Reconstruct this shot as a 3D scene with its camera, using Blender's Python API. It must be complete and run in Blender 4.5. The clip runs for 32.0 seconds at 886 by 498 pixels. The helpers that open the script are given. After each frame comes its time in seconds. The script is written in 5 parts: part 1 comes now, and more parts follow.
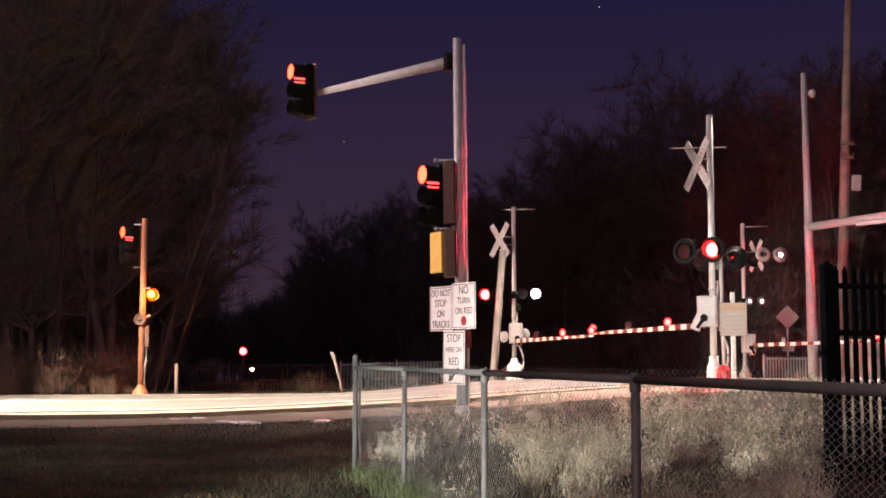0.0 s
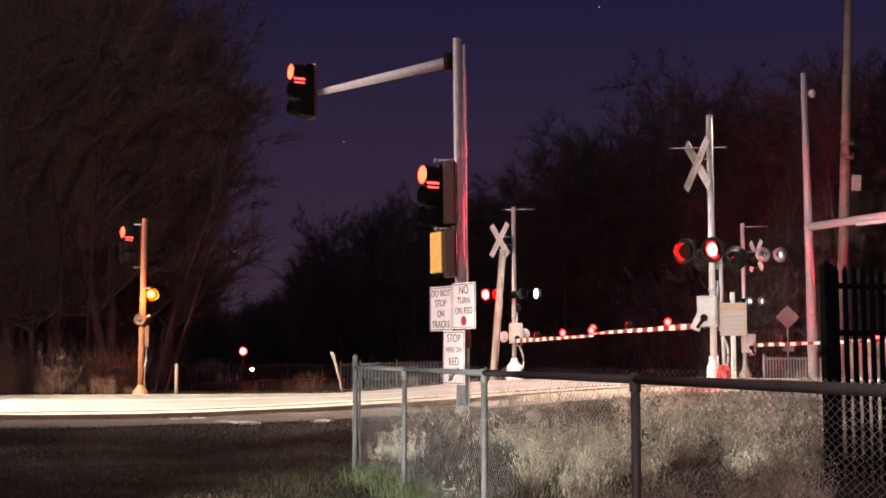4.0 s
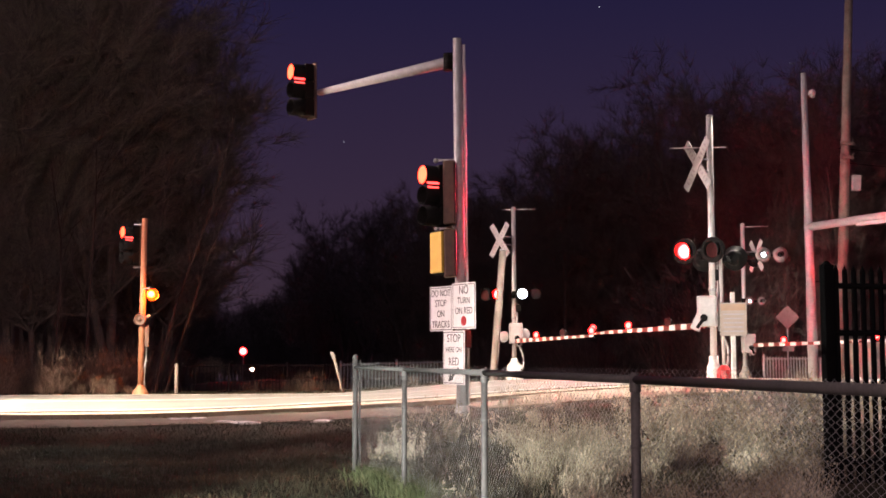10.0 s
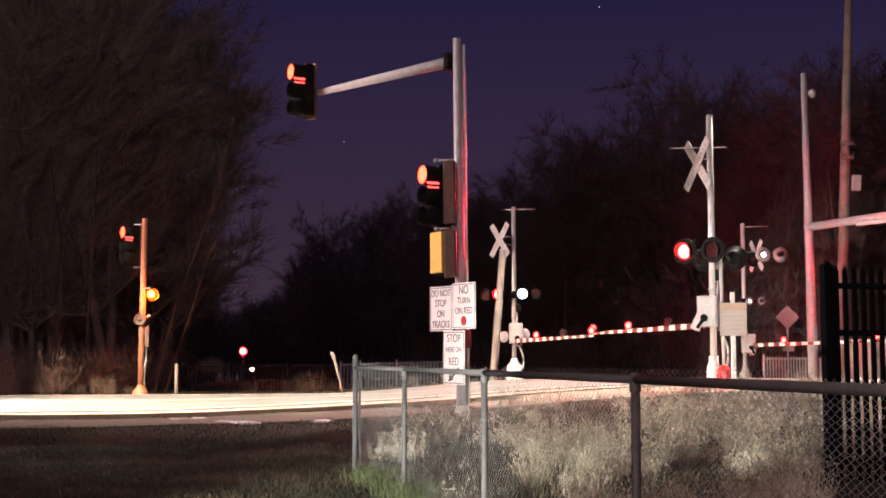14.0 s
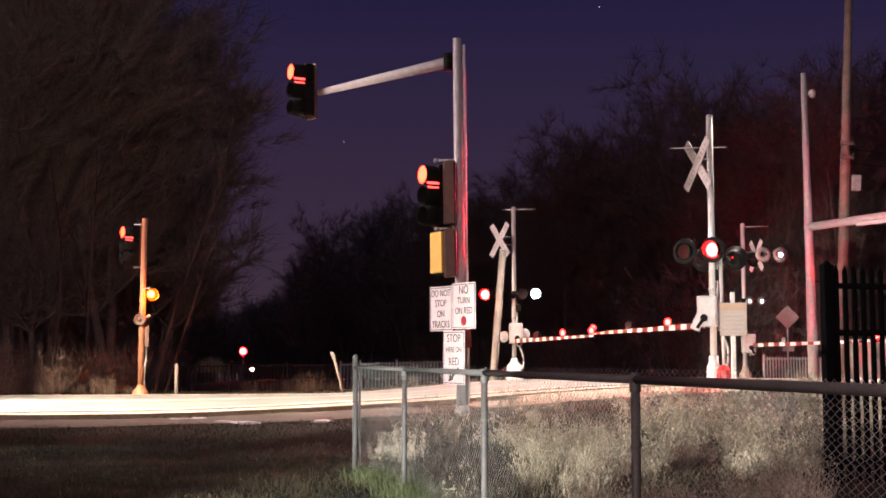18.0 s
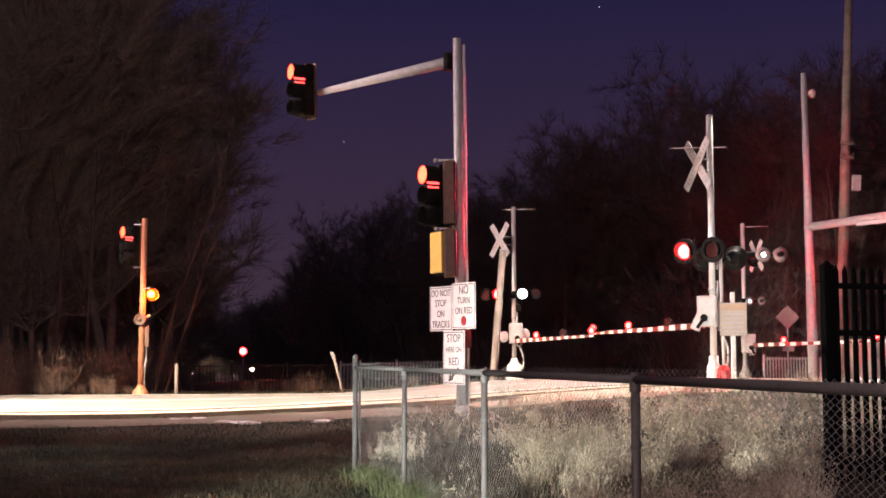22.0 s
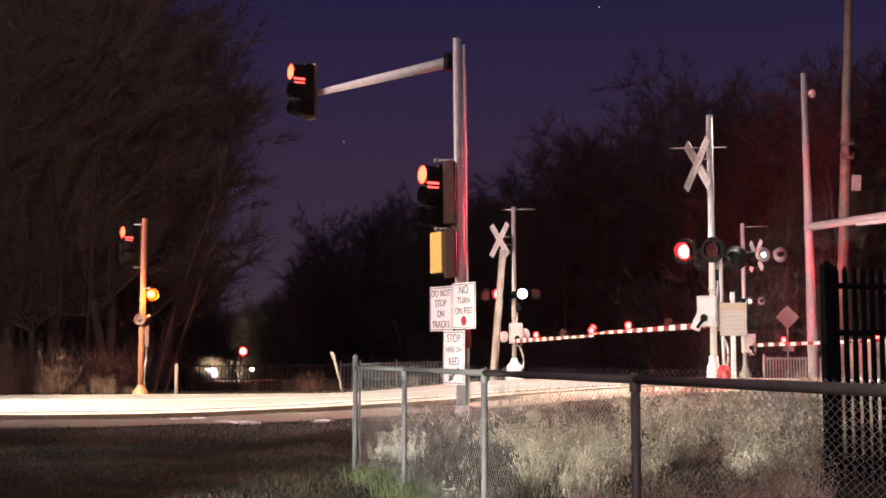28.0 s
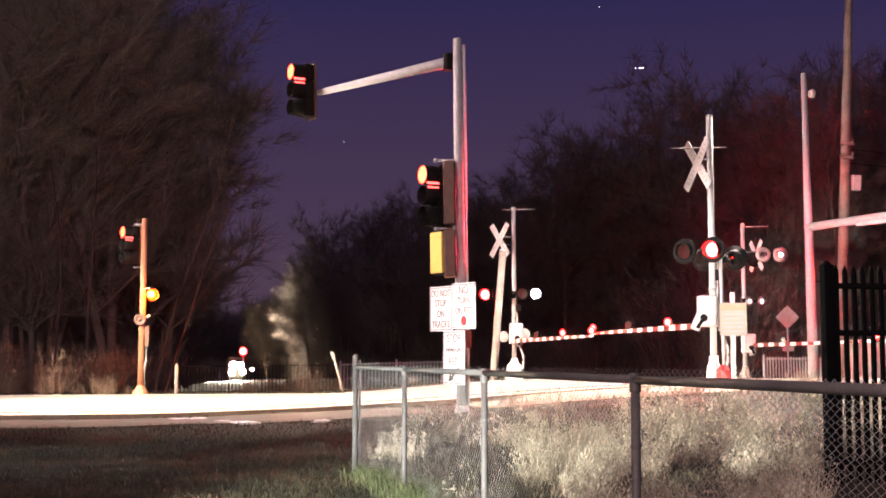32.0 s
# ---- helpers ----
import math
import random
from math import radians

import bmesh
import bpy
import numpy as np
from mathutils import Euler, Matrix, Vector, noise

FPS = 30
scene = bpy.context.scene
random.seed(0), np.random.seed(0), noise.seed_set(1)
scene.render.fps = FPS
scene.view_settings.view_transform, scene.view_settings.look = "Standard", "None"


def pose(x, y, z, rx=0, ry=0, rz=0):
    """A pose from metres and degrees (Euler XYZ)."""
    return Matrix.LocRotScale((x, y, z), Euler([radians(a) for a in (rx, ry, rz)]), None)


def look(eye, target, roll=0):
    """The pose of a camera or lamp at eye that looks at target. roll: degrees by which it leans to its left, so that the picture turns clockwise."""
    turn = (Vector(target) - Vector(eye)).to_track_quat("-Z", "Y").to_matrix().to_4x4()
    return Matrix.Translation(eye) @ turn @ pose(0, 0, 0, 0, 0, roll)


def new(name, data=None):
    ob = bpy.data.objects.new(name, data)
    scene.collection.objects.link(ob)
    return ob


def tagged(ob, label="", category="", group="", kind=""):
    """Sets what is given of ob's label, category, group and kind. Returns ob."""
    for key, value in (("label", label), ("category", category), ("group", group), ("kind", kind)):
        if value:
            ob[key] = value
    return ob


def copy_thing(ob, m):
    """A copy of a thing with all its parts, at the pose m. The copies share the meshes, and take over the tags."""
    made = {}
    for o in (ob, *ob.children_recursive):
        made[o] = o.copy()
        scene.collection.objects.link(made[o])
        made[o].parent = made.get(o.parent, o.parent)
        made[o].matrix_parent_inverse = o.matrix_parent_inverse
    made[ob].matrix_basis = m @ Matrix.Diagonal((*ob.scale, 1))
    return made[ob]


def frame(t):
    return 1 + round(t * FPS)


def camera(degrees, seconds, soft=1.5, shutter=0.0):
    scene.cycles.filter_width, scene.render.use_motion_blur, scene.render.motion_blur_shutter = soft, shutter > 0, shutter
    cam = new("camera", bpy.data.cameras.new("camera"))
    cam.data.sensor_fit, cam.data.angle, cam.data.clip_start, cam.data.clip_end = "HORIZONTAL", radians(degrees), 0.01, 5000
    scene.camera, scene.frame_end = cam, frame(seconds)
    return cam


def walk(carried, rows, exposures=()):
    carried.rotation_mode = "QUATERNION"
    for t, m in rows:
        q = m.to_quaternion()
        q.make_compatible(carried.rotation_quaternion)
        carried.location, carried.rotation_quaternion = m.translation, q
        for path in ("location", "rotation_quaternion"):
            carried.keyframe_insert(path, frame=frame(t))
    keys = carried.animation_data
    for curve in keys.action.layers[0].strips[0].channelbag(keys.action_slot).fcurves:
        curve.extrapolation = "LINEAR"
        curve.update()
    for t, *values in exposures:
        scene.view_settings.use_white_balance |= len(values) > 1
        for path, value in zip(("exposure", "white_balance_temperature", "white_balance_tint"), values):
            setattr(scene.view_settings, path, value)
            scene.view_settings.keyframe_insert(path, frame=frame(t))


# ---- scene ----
# World: x to the right, y away from the eye, z up. The track runs along T, the road along R.
cam = camera(38.44, 32.0, 1.7)
EYE = pose(0.0, 0.0, 1.23, 95.26, 0, 0)
walk(cam, [(0.0, EYE), (32.0, EYE)], exposures=((0.0, 0.14), (6.0, 0.2), (12.0, 0.3), (25.0, 0.4), (28.0, 0.44), (30.0, 0.6), (31.0, 0.82), (32.0, 1.1)))

# ---- world and large lights ----
world = bpy.data.worlds.new("night_sky")
scene.world = world
world.use_nodes = True
wn, wl = world.node_tree.nodes, world.node_tree.links
wbg = wn["Background"]
wtc = wn.new("ShaderNodeTexCoord")
wsep = wn.new("ShaderNodeSeparateXYZ")
wramp = wn.new("ShaderNodeValToRGB")
wl.new(wtc.outputs["Generated"], wsep.inputs[0])
wl.new(wsep.outputs["Z"], wramp.inputs[0])
wl.new(wramp.outputs[0], wbg.inputs[0])
wramp.color_ramp.elements[0].position = 0.0
wramp.color_ramp.elements[0].color = (0.043, 0.025, 0.037, 1)
wramp.color_ramp.elements[1].position = 0.30
wramp.color_ramp.elements[1].color = (0.0115, 0.0092, 0.036, 1)
wmid = wramp.color_ramp.elements.new(0.14)
wmid.color = (0.0285, 0.0172, 0.038, 1)
wtop = wramp.color_ramp.elements.new(1.0)
wtop.color = (0.095, 0.072, 0.090, 1)
wbg.inputs[1].default_value = 1.0


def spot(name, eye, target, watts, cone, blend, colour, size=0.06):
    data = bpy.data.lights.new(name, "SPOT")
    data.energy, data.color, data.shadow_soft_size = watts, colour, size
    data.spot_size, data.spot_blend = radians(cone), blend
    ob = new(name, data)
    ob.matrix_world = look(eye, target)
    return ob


# street lamps of the road, beyond the view: one over the near stretch, one farther back
spot("overhead_spot", (-11.0, 24.5, 9.0), (-5.1, 30.0, 0.4), 28000, 74, 0.8, (1.0, 0.82, 0.60), 0.2)
spot("overhead_spot", (-30.0, 21.0, 11.0), (3.0, 31.0, 3.0), 42000, 46, 0.4, (1.0, 0.73, 0.69), 0.3)
# unseen spot added high over the crossing to brighten its road and gravel
spot("overhead_spot", (9.0, 33.0, 14.0), (6.6, 30.6, 0.8), 38000, 90, 0.8, (1.0, 0.86, 0.76), 0.2)
# low beams of the vehicles that wait on the road, their upper edge level
spot("waiting_headlight", (-13.4, 24.6, 1.0), (-5.4, 25.3, -1.62), 21000, 40, 0.10, (1.0, 0.84, 0.63))
spot("waiting_headlight", (-13.9, 26.2, 1.0), (-7.0, 30.3, -1.52), 23000, 40, 0.10, (1.0, 0.84, 0.63))
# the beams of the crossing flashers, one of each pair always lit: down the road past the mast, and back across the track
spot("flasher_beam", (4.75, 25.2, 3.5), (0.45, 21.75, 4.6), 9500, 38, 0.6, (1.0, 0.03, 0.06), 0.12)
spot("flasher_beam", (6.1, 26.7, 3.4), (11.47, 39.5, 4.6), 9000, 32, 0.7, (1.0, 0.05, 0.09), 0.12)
# a car on the side drive whose beams rake the grass and the wire fence
spot("drive_headlight", (-15.0, 17.6, 0.7), (2.0, 14.8, 0.6), 7000, 31, 0.6, (0.93, 1.0, 0.92))
# unseen fill spot added beside the eye for the rough grass behind the fence
spot("field_fill", (-7.0, -3.0, 1.0), (2.25, 17.4, 0.55), 31000, 19, 0.6, (1.0, 0.97, 0.87))
# wide pinkish fill added behind the eye, to lift trees, poles and lawn
spot("rear_fill", (-9.0, -12.0, 9.0), (0.0, 30.0, 2.0), 10000, 120, 0.5, (1.0, 0.67, 0.63), 0.25)


# ---- materials ----
def mat(name, a, b=None, rough=0.7, metal=0.0, scale=6.0, bump=0.15, fine=60.0, spec=0.4):
    m = bpy.data.materials.new(name)
    m.use_nodes = True
    n, l = m.node_tree.nodes, m.node_tree.links
    s = n["Principled BSDF"]
    b = b or tuple(0.72 * c for c in a)
    tc = n.new("ShaderNodeTexCoord")
    big, small = n.new("ShaderNodeTexNoise"), n.new("ShaderNodeTexNoise")
    big.inputs["Scale"].default_value, small.inputs["Scale"].default_value = scale, fine
    big.inputs["Detail"].default_value = small.inputs["Detail"].default_value = 5
    add, ramp, info = n.new("ShaderNodeMath"), n.new("ShaderNodeValToRGB"), n.new("ShaderNodeObjectInfo")
    add.operation = "MULTIPLY_ADD"
    add.inputs[1].default_value = 0.45
    l.new(tc.outputs["Object"], big.inputs["Vector"])
    l.new(tc.outputs["Object"], small.inputs["Vector"])
    l.new(small.outputs["Fac"], add.inputs[0])
    mul = n.new("ShaderNodeMath")
    mul.operation = "MULTIPLY"
    mul.inputs[1].default_value = 0.55
    l.new(big.outputs["Fac"], mul.inputs[0])
    l.new(mul.outputs[0], add.inputs[2])
    ramp.color_ramp.elements[0].position, ramp.color_ramp.elements[1].position = 0.36, 0.64
    ramp.color_ramp.elements[0].color, ramp.color_ramp.elements[1].color = (*b, 1), (*a, 1)
    l.new(add.outputs[0], ramp.inputs[0])
    l.new(ramp.outputs[0], s.inputs["Base Color"])
    rr = n.new("ShaderNodeMapRange")
    rr.inputs["To Min"].default_value, rr.inputs["To Max"].default_value = max(0.05, rough - 0.12), min(1, rough + 0.12)
    l.new(add.outputs[0], rr.inputs["Value"])
    l.new(rr.outputs[0], s.inputs["Roughness"])
    s.inputs["Metallic"].default_value = metal
    s.inputs["Specular IOR Level"].default_value = spec
    if bump:
        bu = n.new("ShaderNodeBump")
        bu.inputs["Strength"].default_value, bu.inputs["Distance"].default_value = bump, 0.01
        l.new(small.outputs["Fac"], bu.inputs["Height"])
        l.new(bu.outputs[0], s.inputs["Normal"])
    return m


def island_mat(name, cols, rough=0.85):
    """A material whose colour changes from piece to piece of one mesh."""
    m = bpy.data.materials.new(name)
    m.use_nodes = True
    n, l = m.node_tree.nodes, m.node_tree.links
    s, g, ramp = n["Principled BSDF"], n.new("ShaderNodeNewGeometry"), n.new("ShaderNodeValToRGB")
    e = ramp.color_ramp.elements
    e[0].color, e[1].color = (*cols[0], 1), (*cols[-1], 1)
    for i, c in enumerate(cols[1:-1]):
        e.new((i + 1) / (len(cols) - 1)).color = (*c, 1)
    l.new(g.outputs["Random Per Island"], ramp.inputs[0])
    l.new(ramp.outputs[0], s.inputs["Base Color"])
    s.inputs["Roughness"].default_value = rough
    return m


def patch_mat(name, cols, scale, rough=0.9):
    """A colour that changes in patches over the ground, and a little from blade to blade."""
    m = island_mat(name, cols, rough)
    n, l = m.node_tree.nodes, m.node_tree.links
    geo = next(k for k in n if k.type == "NEW_GEOMETRY")
    ramp = next(k for k in n if k.type == "VALTORGB")
    tc, big, mix = n.new("ShaderNodeTexCoord"), n.new("ShaderNodeTexNoise"), n.new("ShaderNodeMath")
    big.inputs["Scale"].default_value, big.inputs["Detail"].default_value = scale, 4
    wide = n.new("ShaderNodeMapRange")
    wide.inputs["From Min"].default_value, wide.inputs["From Max"].default_value = 0.36, 0.64
    wide.inputs["To Max"].default_value = 0.62
    mix.operation = "MULTIPLY_ADD"
    mix.inputs[1].default_value = 0.38
    l.new(tc.outputs["Object"], big.inputs["Vector"])
    l.new(big.outputs["Fac"], wide.inputs["Value"])
    l.new(geo.outputs["Random Per Island"], mix.inputs[0])
    l.new(wide.outputs[0], mix.inputs[2])
    l.new(mix.outputs[0], ramp.inputs[0])
    return m


def thin_leaf(name, colour):
    """Dry leaves that let light through from behind."""
    m = island_mat(name, [tuple(0.6 * c for c in colour), colour], 0.8)
    n, l = m.node_tree.nodes, m.node_tree.links
    s, ramp = n["Principled BSDF"], next(k for k in n if k.type == "VALTORGB")
    back, mix, out = n.new("ShaderNodeBsdfTranslucent"), n.new("ShaderNodeMixShader"), n["Material Output"]
    l.new(ramp.outputs[0], back.inputs["Color"])
    mix.inputs[0].default_value = 0.72
    l.new(s.outputs[0], mix.inputs[1])
    l.new(back.outputs[0], mix.inputs[2])
    l.new(mix.outputs[0], out.inputs["Surface"])
    return m


def glow(name, colour, strength):
    m = bpy.data.materials.new(name)
    m.use_nodes = True
    s = m.node_tree.nodes["Principled BSDF"]
    s.inputs["Base Color"].default_value = (*[0.5 * c for c in colour], 1)
    s.inputs["Emission Color"].default_value = (*colour, 1)
    s.inputs["Emission Strength"].default_value = strength
    return m


GALV = mat("galvanised_steel", (0.46, 0.47, 0.48), (0.35, 0.36, 0.37), 0.68, 0.2, 9, 0.08)
FENCE_STEEL = mat("weathered_fence_steel", (0.095, 0.094, 0.095), (0.055, 0.055, 0.057), 0.62, 0.1, 9, 0.1, spec=0.35)
WIRE_STEEL = mat("weathered_fence_wire", (0.34, 0.345, 0.35), (0.22, 0.225, 0.23), 0.5, 0.1, 9, 0.0)
POLE_PAINT = mat("aluminium_pole", (0.62, 0.61, 0.60), (0.45, 0.44, 0.43), 0.5, 0.25, 5, 0.05)
GATE_PAINT = mat("white_gate_paint", (0.78, 0.77, 0.74), (0.60, 0.58, 0.55), 0.5, 0, 12, 0.05)
GATE_RED = mat("red_gate_paint", (0.17, 0.035, 0.03), (0.11, 0.03, 0.026), 0.5, 0, 12, 0.05)
HYDRANT_RED = mat("glossy_red_paint", (0.50, 0.03, 0.035), (0.36, 0.022, 0.026), 0.45, 0, 12, 0.05)
# the beacon's amber light on its pole is put into this colour
AMBER_POLE = mat("amber_tinted_pole_paint", (0.56, 0.25, 0.14), (0.42, 0.18, 0.10), 0.5, 0.0, 5, 0.06)
CASE_GREY = mat("grey_case_paint", (0.48, 0.46, 0.46), (0.36, 0.34, 0.34), 0.5, 0.1, 7, 0.08)
BLACK = mat("black_paint", (0.010, 0.009, 0.009), (0.006, 0.006, 0.006), 0.75, 0, 8, 0.1, spec=0.12)
BLACK_IRON = mat("black_iron", (0.005, 0.005, 0.0055), (0.003, 0.003, 0.0035), 0.85, 0.0, 10, 0.1, spec=0.05)
VISOR_PAINT = mat("worn_visor_paint", (0.012, 0.011, 0.011), (0.008, 0.008, 0.008), 0.8, 0, 8, 0.1)
SIGNAL_YELLOW = mat("yellow_signal_paint", (0.78, 0.52, 0.10), (0.66, 0.43, 0.07), 0.45, 0, 6, 0.05)
BRASS_BACK = mat("dull_bronze_paint", (0.16, 0.10, 0.07), (0.10, 0.06, 0.05), 0.5, 0.1, 8, 0.05)
SIGN_WHITE = mat("white_sign_sheeting", (0.80, 0.80, 0.79), (0.68, 0.68, 0.67), 0.4, 0, 5, 0.03)
SIGN_DULL = mat("weathered_white_sheeting", (0.50, 0.48, 0.48), (0.38, 0.365, 0.365), 0.5, 0, 5, 0.04)
SIGN_CREAM = mat("cream_sign_sheeting", (0.34, 0.275, 0.24), (0.26, 0.215, 0.185), 0.5, 0, 5, 0.03)
SIGN_YELLOW = mat("amber_sign_sheeting", (0.34, 0.20, 0.12), (0.28, 0.17, 0.10), 0.4, 0, 5, 0.03)
SIGN_BACK = mat("dull_sign_back", (0.34, 0.33, 0.32), (0.24, 0.23, 0.22), 0.5, 0.4, 6, 0.05)
SIGN_INK = mat("black_sign_ink", (0.02, 0.02, 0.02), (0.03, 0.03, 0.03), 0.5, 0, 5, 0.0)
SIGN_RED = mat("red_sign_ink", (0.42, 0.02, 0.02), (0.36, 0.02, 0.02), 0.5, 0, 5, 0.0)
FADED = mat("faded_print", (0.34, 0.32, 0.32), (0.27, 0.255, 0.255), 0.6, 0, 30, 0.0)
WOOD_GREY = mat("weathered_wood", (0.26, 0.22, 0.19), (0.15, 0.12, 0.10), 0.85, 0, 4, 0.4, 25)
POLE_WOOD = mat("grey_pole_wood", (0.32, 0.28, 0.26), (0.20, 0.17, 0.155), 0.85, 0, 4, 0.35, 28)
WOOD_PALE = mat("pale_post_wood", (0.30, 0.26, 0.23), (0.18, 0.155, 0.13), 0.8, 0, 5, 0.3, 30)
BARK = mat("bark", (0.20, 0.165, 0.145), (0.11, 0.09, 0.08), 0.9, 0, 3, 0.5, 18)
SAPLING_BARK = mat("reddish_sapling_bark", (0.10, 0.062, 0.055), (0.06, 0.04, 0.036), 0.85, 0, 4, 0.3, 20)
TWIG = island_mat("bare_twigs", [(0.10, 0.082, 0.076), (0.15, 0.122, 0.11), (0.22, 0.18, 0.155)])
THIN_LEAF = thin_leaf("thin_dry_leaves", (0.56, 0.43, 0.33))
BRUSH = island_mat("dry_brush", [(0.16, 0.11, 0.08), (0.29, 0.21, 0.15), (0.42, 0.32, 0.23)])
DRY_GRASS = patch_mat("dry_tall_grass", [(0.013, 0.014, 0.007), (0.03, 0.028, 0.015), (0.08, 0.07, 0.042), (0.26, 0.225, 0.155)], 2.2)
WEED = patch_mat("dry_weeds", [(0.10, 0.092, 0.062), (0.27, 0.24, 0.175), (0.50, 0.45, 0.35), (0.66, 0.60, 0.49)], 1.8)
LAWN = patch_mat("mown_grass", [(0.007, 0.011, 0.004), (0.014, 0.017, 0.006), (0.034, 0.027, 0.013), (0.10, 0.072, 0.042)], 0.7)
GREEN = patch_mat("fresh_green_grass", [(0.02, 0.03, 0.01), (0.04, 0.055, 0.02), (0.075, 0.09, 0.04), (0.15, 0.16, 0.09)], 3.5)
SOIL = mat("grass_and_soil", (0.045, 0.038, 0.021), (0.022, 0.019, 0.011), 0.95, 0, 0.7, 0.6, 9)
ASPHALT = mat("worn_asphalt", (0.17, 0.165, 0.155), (0.10, 0.098, 0.095), 0.85, 0, 0.8, 0.5, 45)
PATH_ASPHALT = mat("old_path_asphalt", (0.17, 0.15, 0.115), (0.105, 0.092, 0.07), 0.9, 0, 1.2, 0.4, 40)
GRAVEL = mat("pale_gravel", (0.36, 0.31, 0.24), (0.20, 0.16, 0.12), 0.95, 0, 1.5, 0.8, 30)
LINE_WHITE = mat("worn_line_paint", (0.62, 0.61, 0.58), (0.32, 0.31, 0.29), 0.7, 0, 3, 0.1, 40)
CONCRETE = mat("concrete", (0.42, 0.40, 0.37), (0.30, 0.28, 0.26), 0.85, 0, 3, 0.3, 30)
RAIL_STEEL = mat("rail_steel", (0.25, 0.20, 0.17), (0.14, 0.10, 0.08), 0.75, 0.2, 8, 0.1)
TIE_WOOD = mat("tie_wood", (0.10, 0.08, 0.065), (0.055, 0.045, 0.04), 0.9, 0, 5, 0.4, 20)
SHED = mat("silver_case_paint", (0.72, 0.73, 0.62), (0.58, 0.59, 0.50), 0.45, 0.2, 3, 0.1)
LOCO_PAINT = mat("dark_engine_paint", (0.10, 0.035, 0.03), (0.07, 0.025, 0.02), 0.4, 0.1, 2, 0.05)
LOCO_ROOF = mat("sooty_grey_paint", (0.07, 0.07, 0.07), (0.04, 0.04, 0.04), 0.6, 0.1, 2, 0.1)
DARK_GLASS = mat("dark_lens_glass", (0.05, 0.012, 0.012), (0.04, 0.01, 0.01), 0.12, 0, 10, 0, spec=0.6)
CLEAR_GLASS = mat("dark_clear_lens", (0.06, 0.06, 0.065), (0.05, 0.05, 0.055), 0.12, 0, 10, 0, spec=0.6)
GLASS = mat("window_glass", (0.02, 0.022, 0.025), (0.018, 0.02, 0.022), 0.06, 0, 10, 0, spec=0.6)
DEBRIS = mat("pale_snow", (0.82, 0.80, 0.78), (0.62, 0.60, 0.58), 0.8, 0, 8, 0.3)

RED_FLASH = glow("flashing_red_lens", (1.0, 0.0003, 0.00036), 1700)
RED_HOT = glow("flashing_red_lens_core", (1.0, 0.0009, 0.00075), 2000)
RED_REAR = glow("rear_red_lens", (1.0, 0.00006, 0.00007), 3000)
RED_AWAY = glow("away_red_lens", (1.0, 0.0002, 0.0002), 500)
RED_ARM = glow("red_arm_lens", (1.0, 0.0003, 0.0004), 260)
RED_ARM_HOT = glow("red_arm_lens_core", (1.0, 0.0022, 0.002), 300)
RED_SIGNAL = glow("red_signal_lens", (1.0, 0.016, 0.006), 24)
# glow of the bars that stand for lens light on the visors
SLOT_GLOW = glow("red_slot_glow", (1.0, 0.05, 0.045), 4.5)
RED_FAR_HOT = glow("red_block_lens_core", (1.0, 0.008, 0.007), 160)
RED_FAR = glow("red_block_lens", (1.0, 0.0035, 0.0042), 160)
AMBER = glow("amber_lens", (1.0, 0.04, 0.002), 7)
AMBER_HOT = glow("amber_lens_core", (1.0, 0.085, 0.003), 220)
WHITE_FLASH = glow("white_flash_lens", (0.80, 0.86, 1.0), 9)
WHITE_FAR = glow("warm_marker_lens", (1.0, 0.8, 0.55), 16)
TRAIN_LIGHT = glow("train_headlight_lens", (1.0, 0.85, 0.64), 8500)
HOT = {RED_FLASH: RED_HOT, RED_ARM: RED_ARM_HOT, RED_FAR: RED_FAR_HOT}
LANDING = glow("aircraft_landing_lens", (0.86, 0.9, 1.0), 24)
STAR = glow("star_light", (0.8, 0.85, 1.0), 0.5)


# ---- mesh tools ----
def part(name, bm, material, parent=None, label=""):
    """One mesh object from a bmesh, under its thing or part."""
    me = bpy.data.meshes.new(name)
    bm.to_mesh(me)
    bm.free()
    for m in material if isinstance(material, (list, tuple)) else [material]:
        me.materials.append(m)
    ob = new(name, me)
    ob.parent = parent
    return tagged(ob, label)


def thing(name, m, label, category, group="", kind=""):
    ob = new(name)
    ob.empty_display_size = 0.1
    ob.matrix_world = m
    return tagged(ob, label, category, group, kind)


def box(bm, size, at, bevel=0.0, turn=None):
    m = Matrix.Translation(at) @ (turn or Matrix()) @ Matrix.Diagonal((*size, 1))
    made = bmesh.ops.create_cube(bm, size=1, matrix=m)
    if bevel:
        edges = list({e for v in made["verts"] for e in v.link_edges})
        bmesh.ops.bevel(bm, geom=edges, offset=bevel, segments=2, affect="EDGES", profile=0.6)
    return bm


def rod(bm, a, b, r0, r1=None, n=12, caps=True):
    a, b = Vector(a), Vector(b)
    r1 = r0 if r1 is None else r1
    m = Matrix.Translation((a + b) / 2) @ (b - a).to_track_quat("Z", "Y").to_matrix().to_4x4()
    bmesh.ops.create_cone(bm, cap_ends=caps, segments=n, radius1=r0, radius2=r1, depth=(b - a).length, matrix=m)
    for f in bm.faces:
        f.smooth = len(f.verts) == 4
    return bm


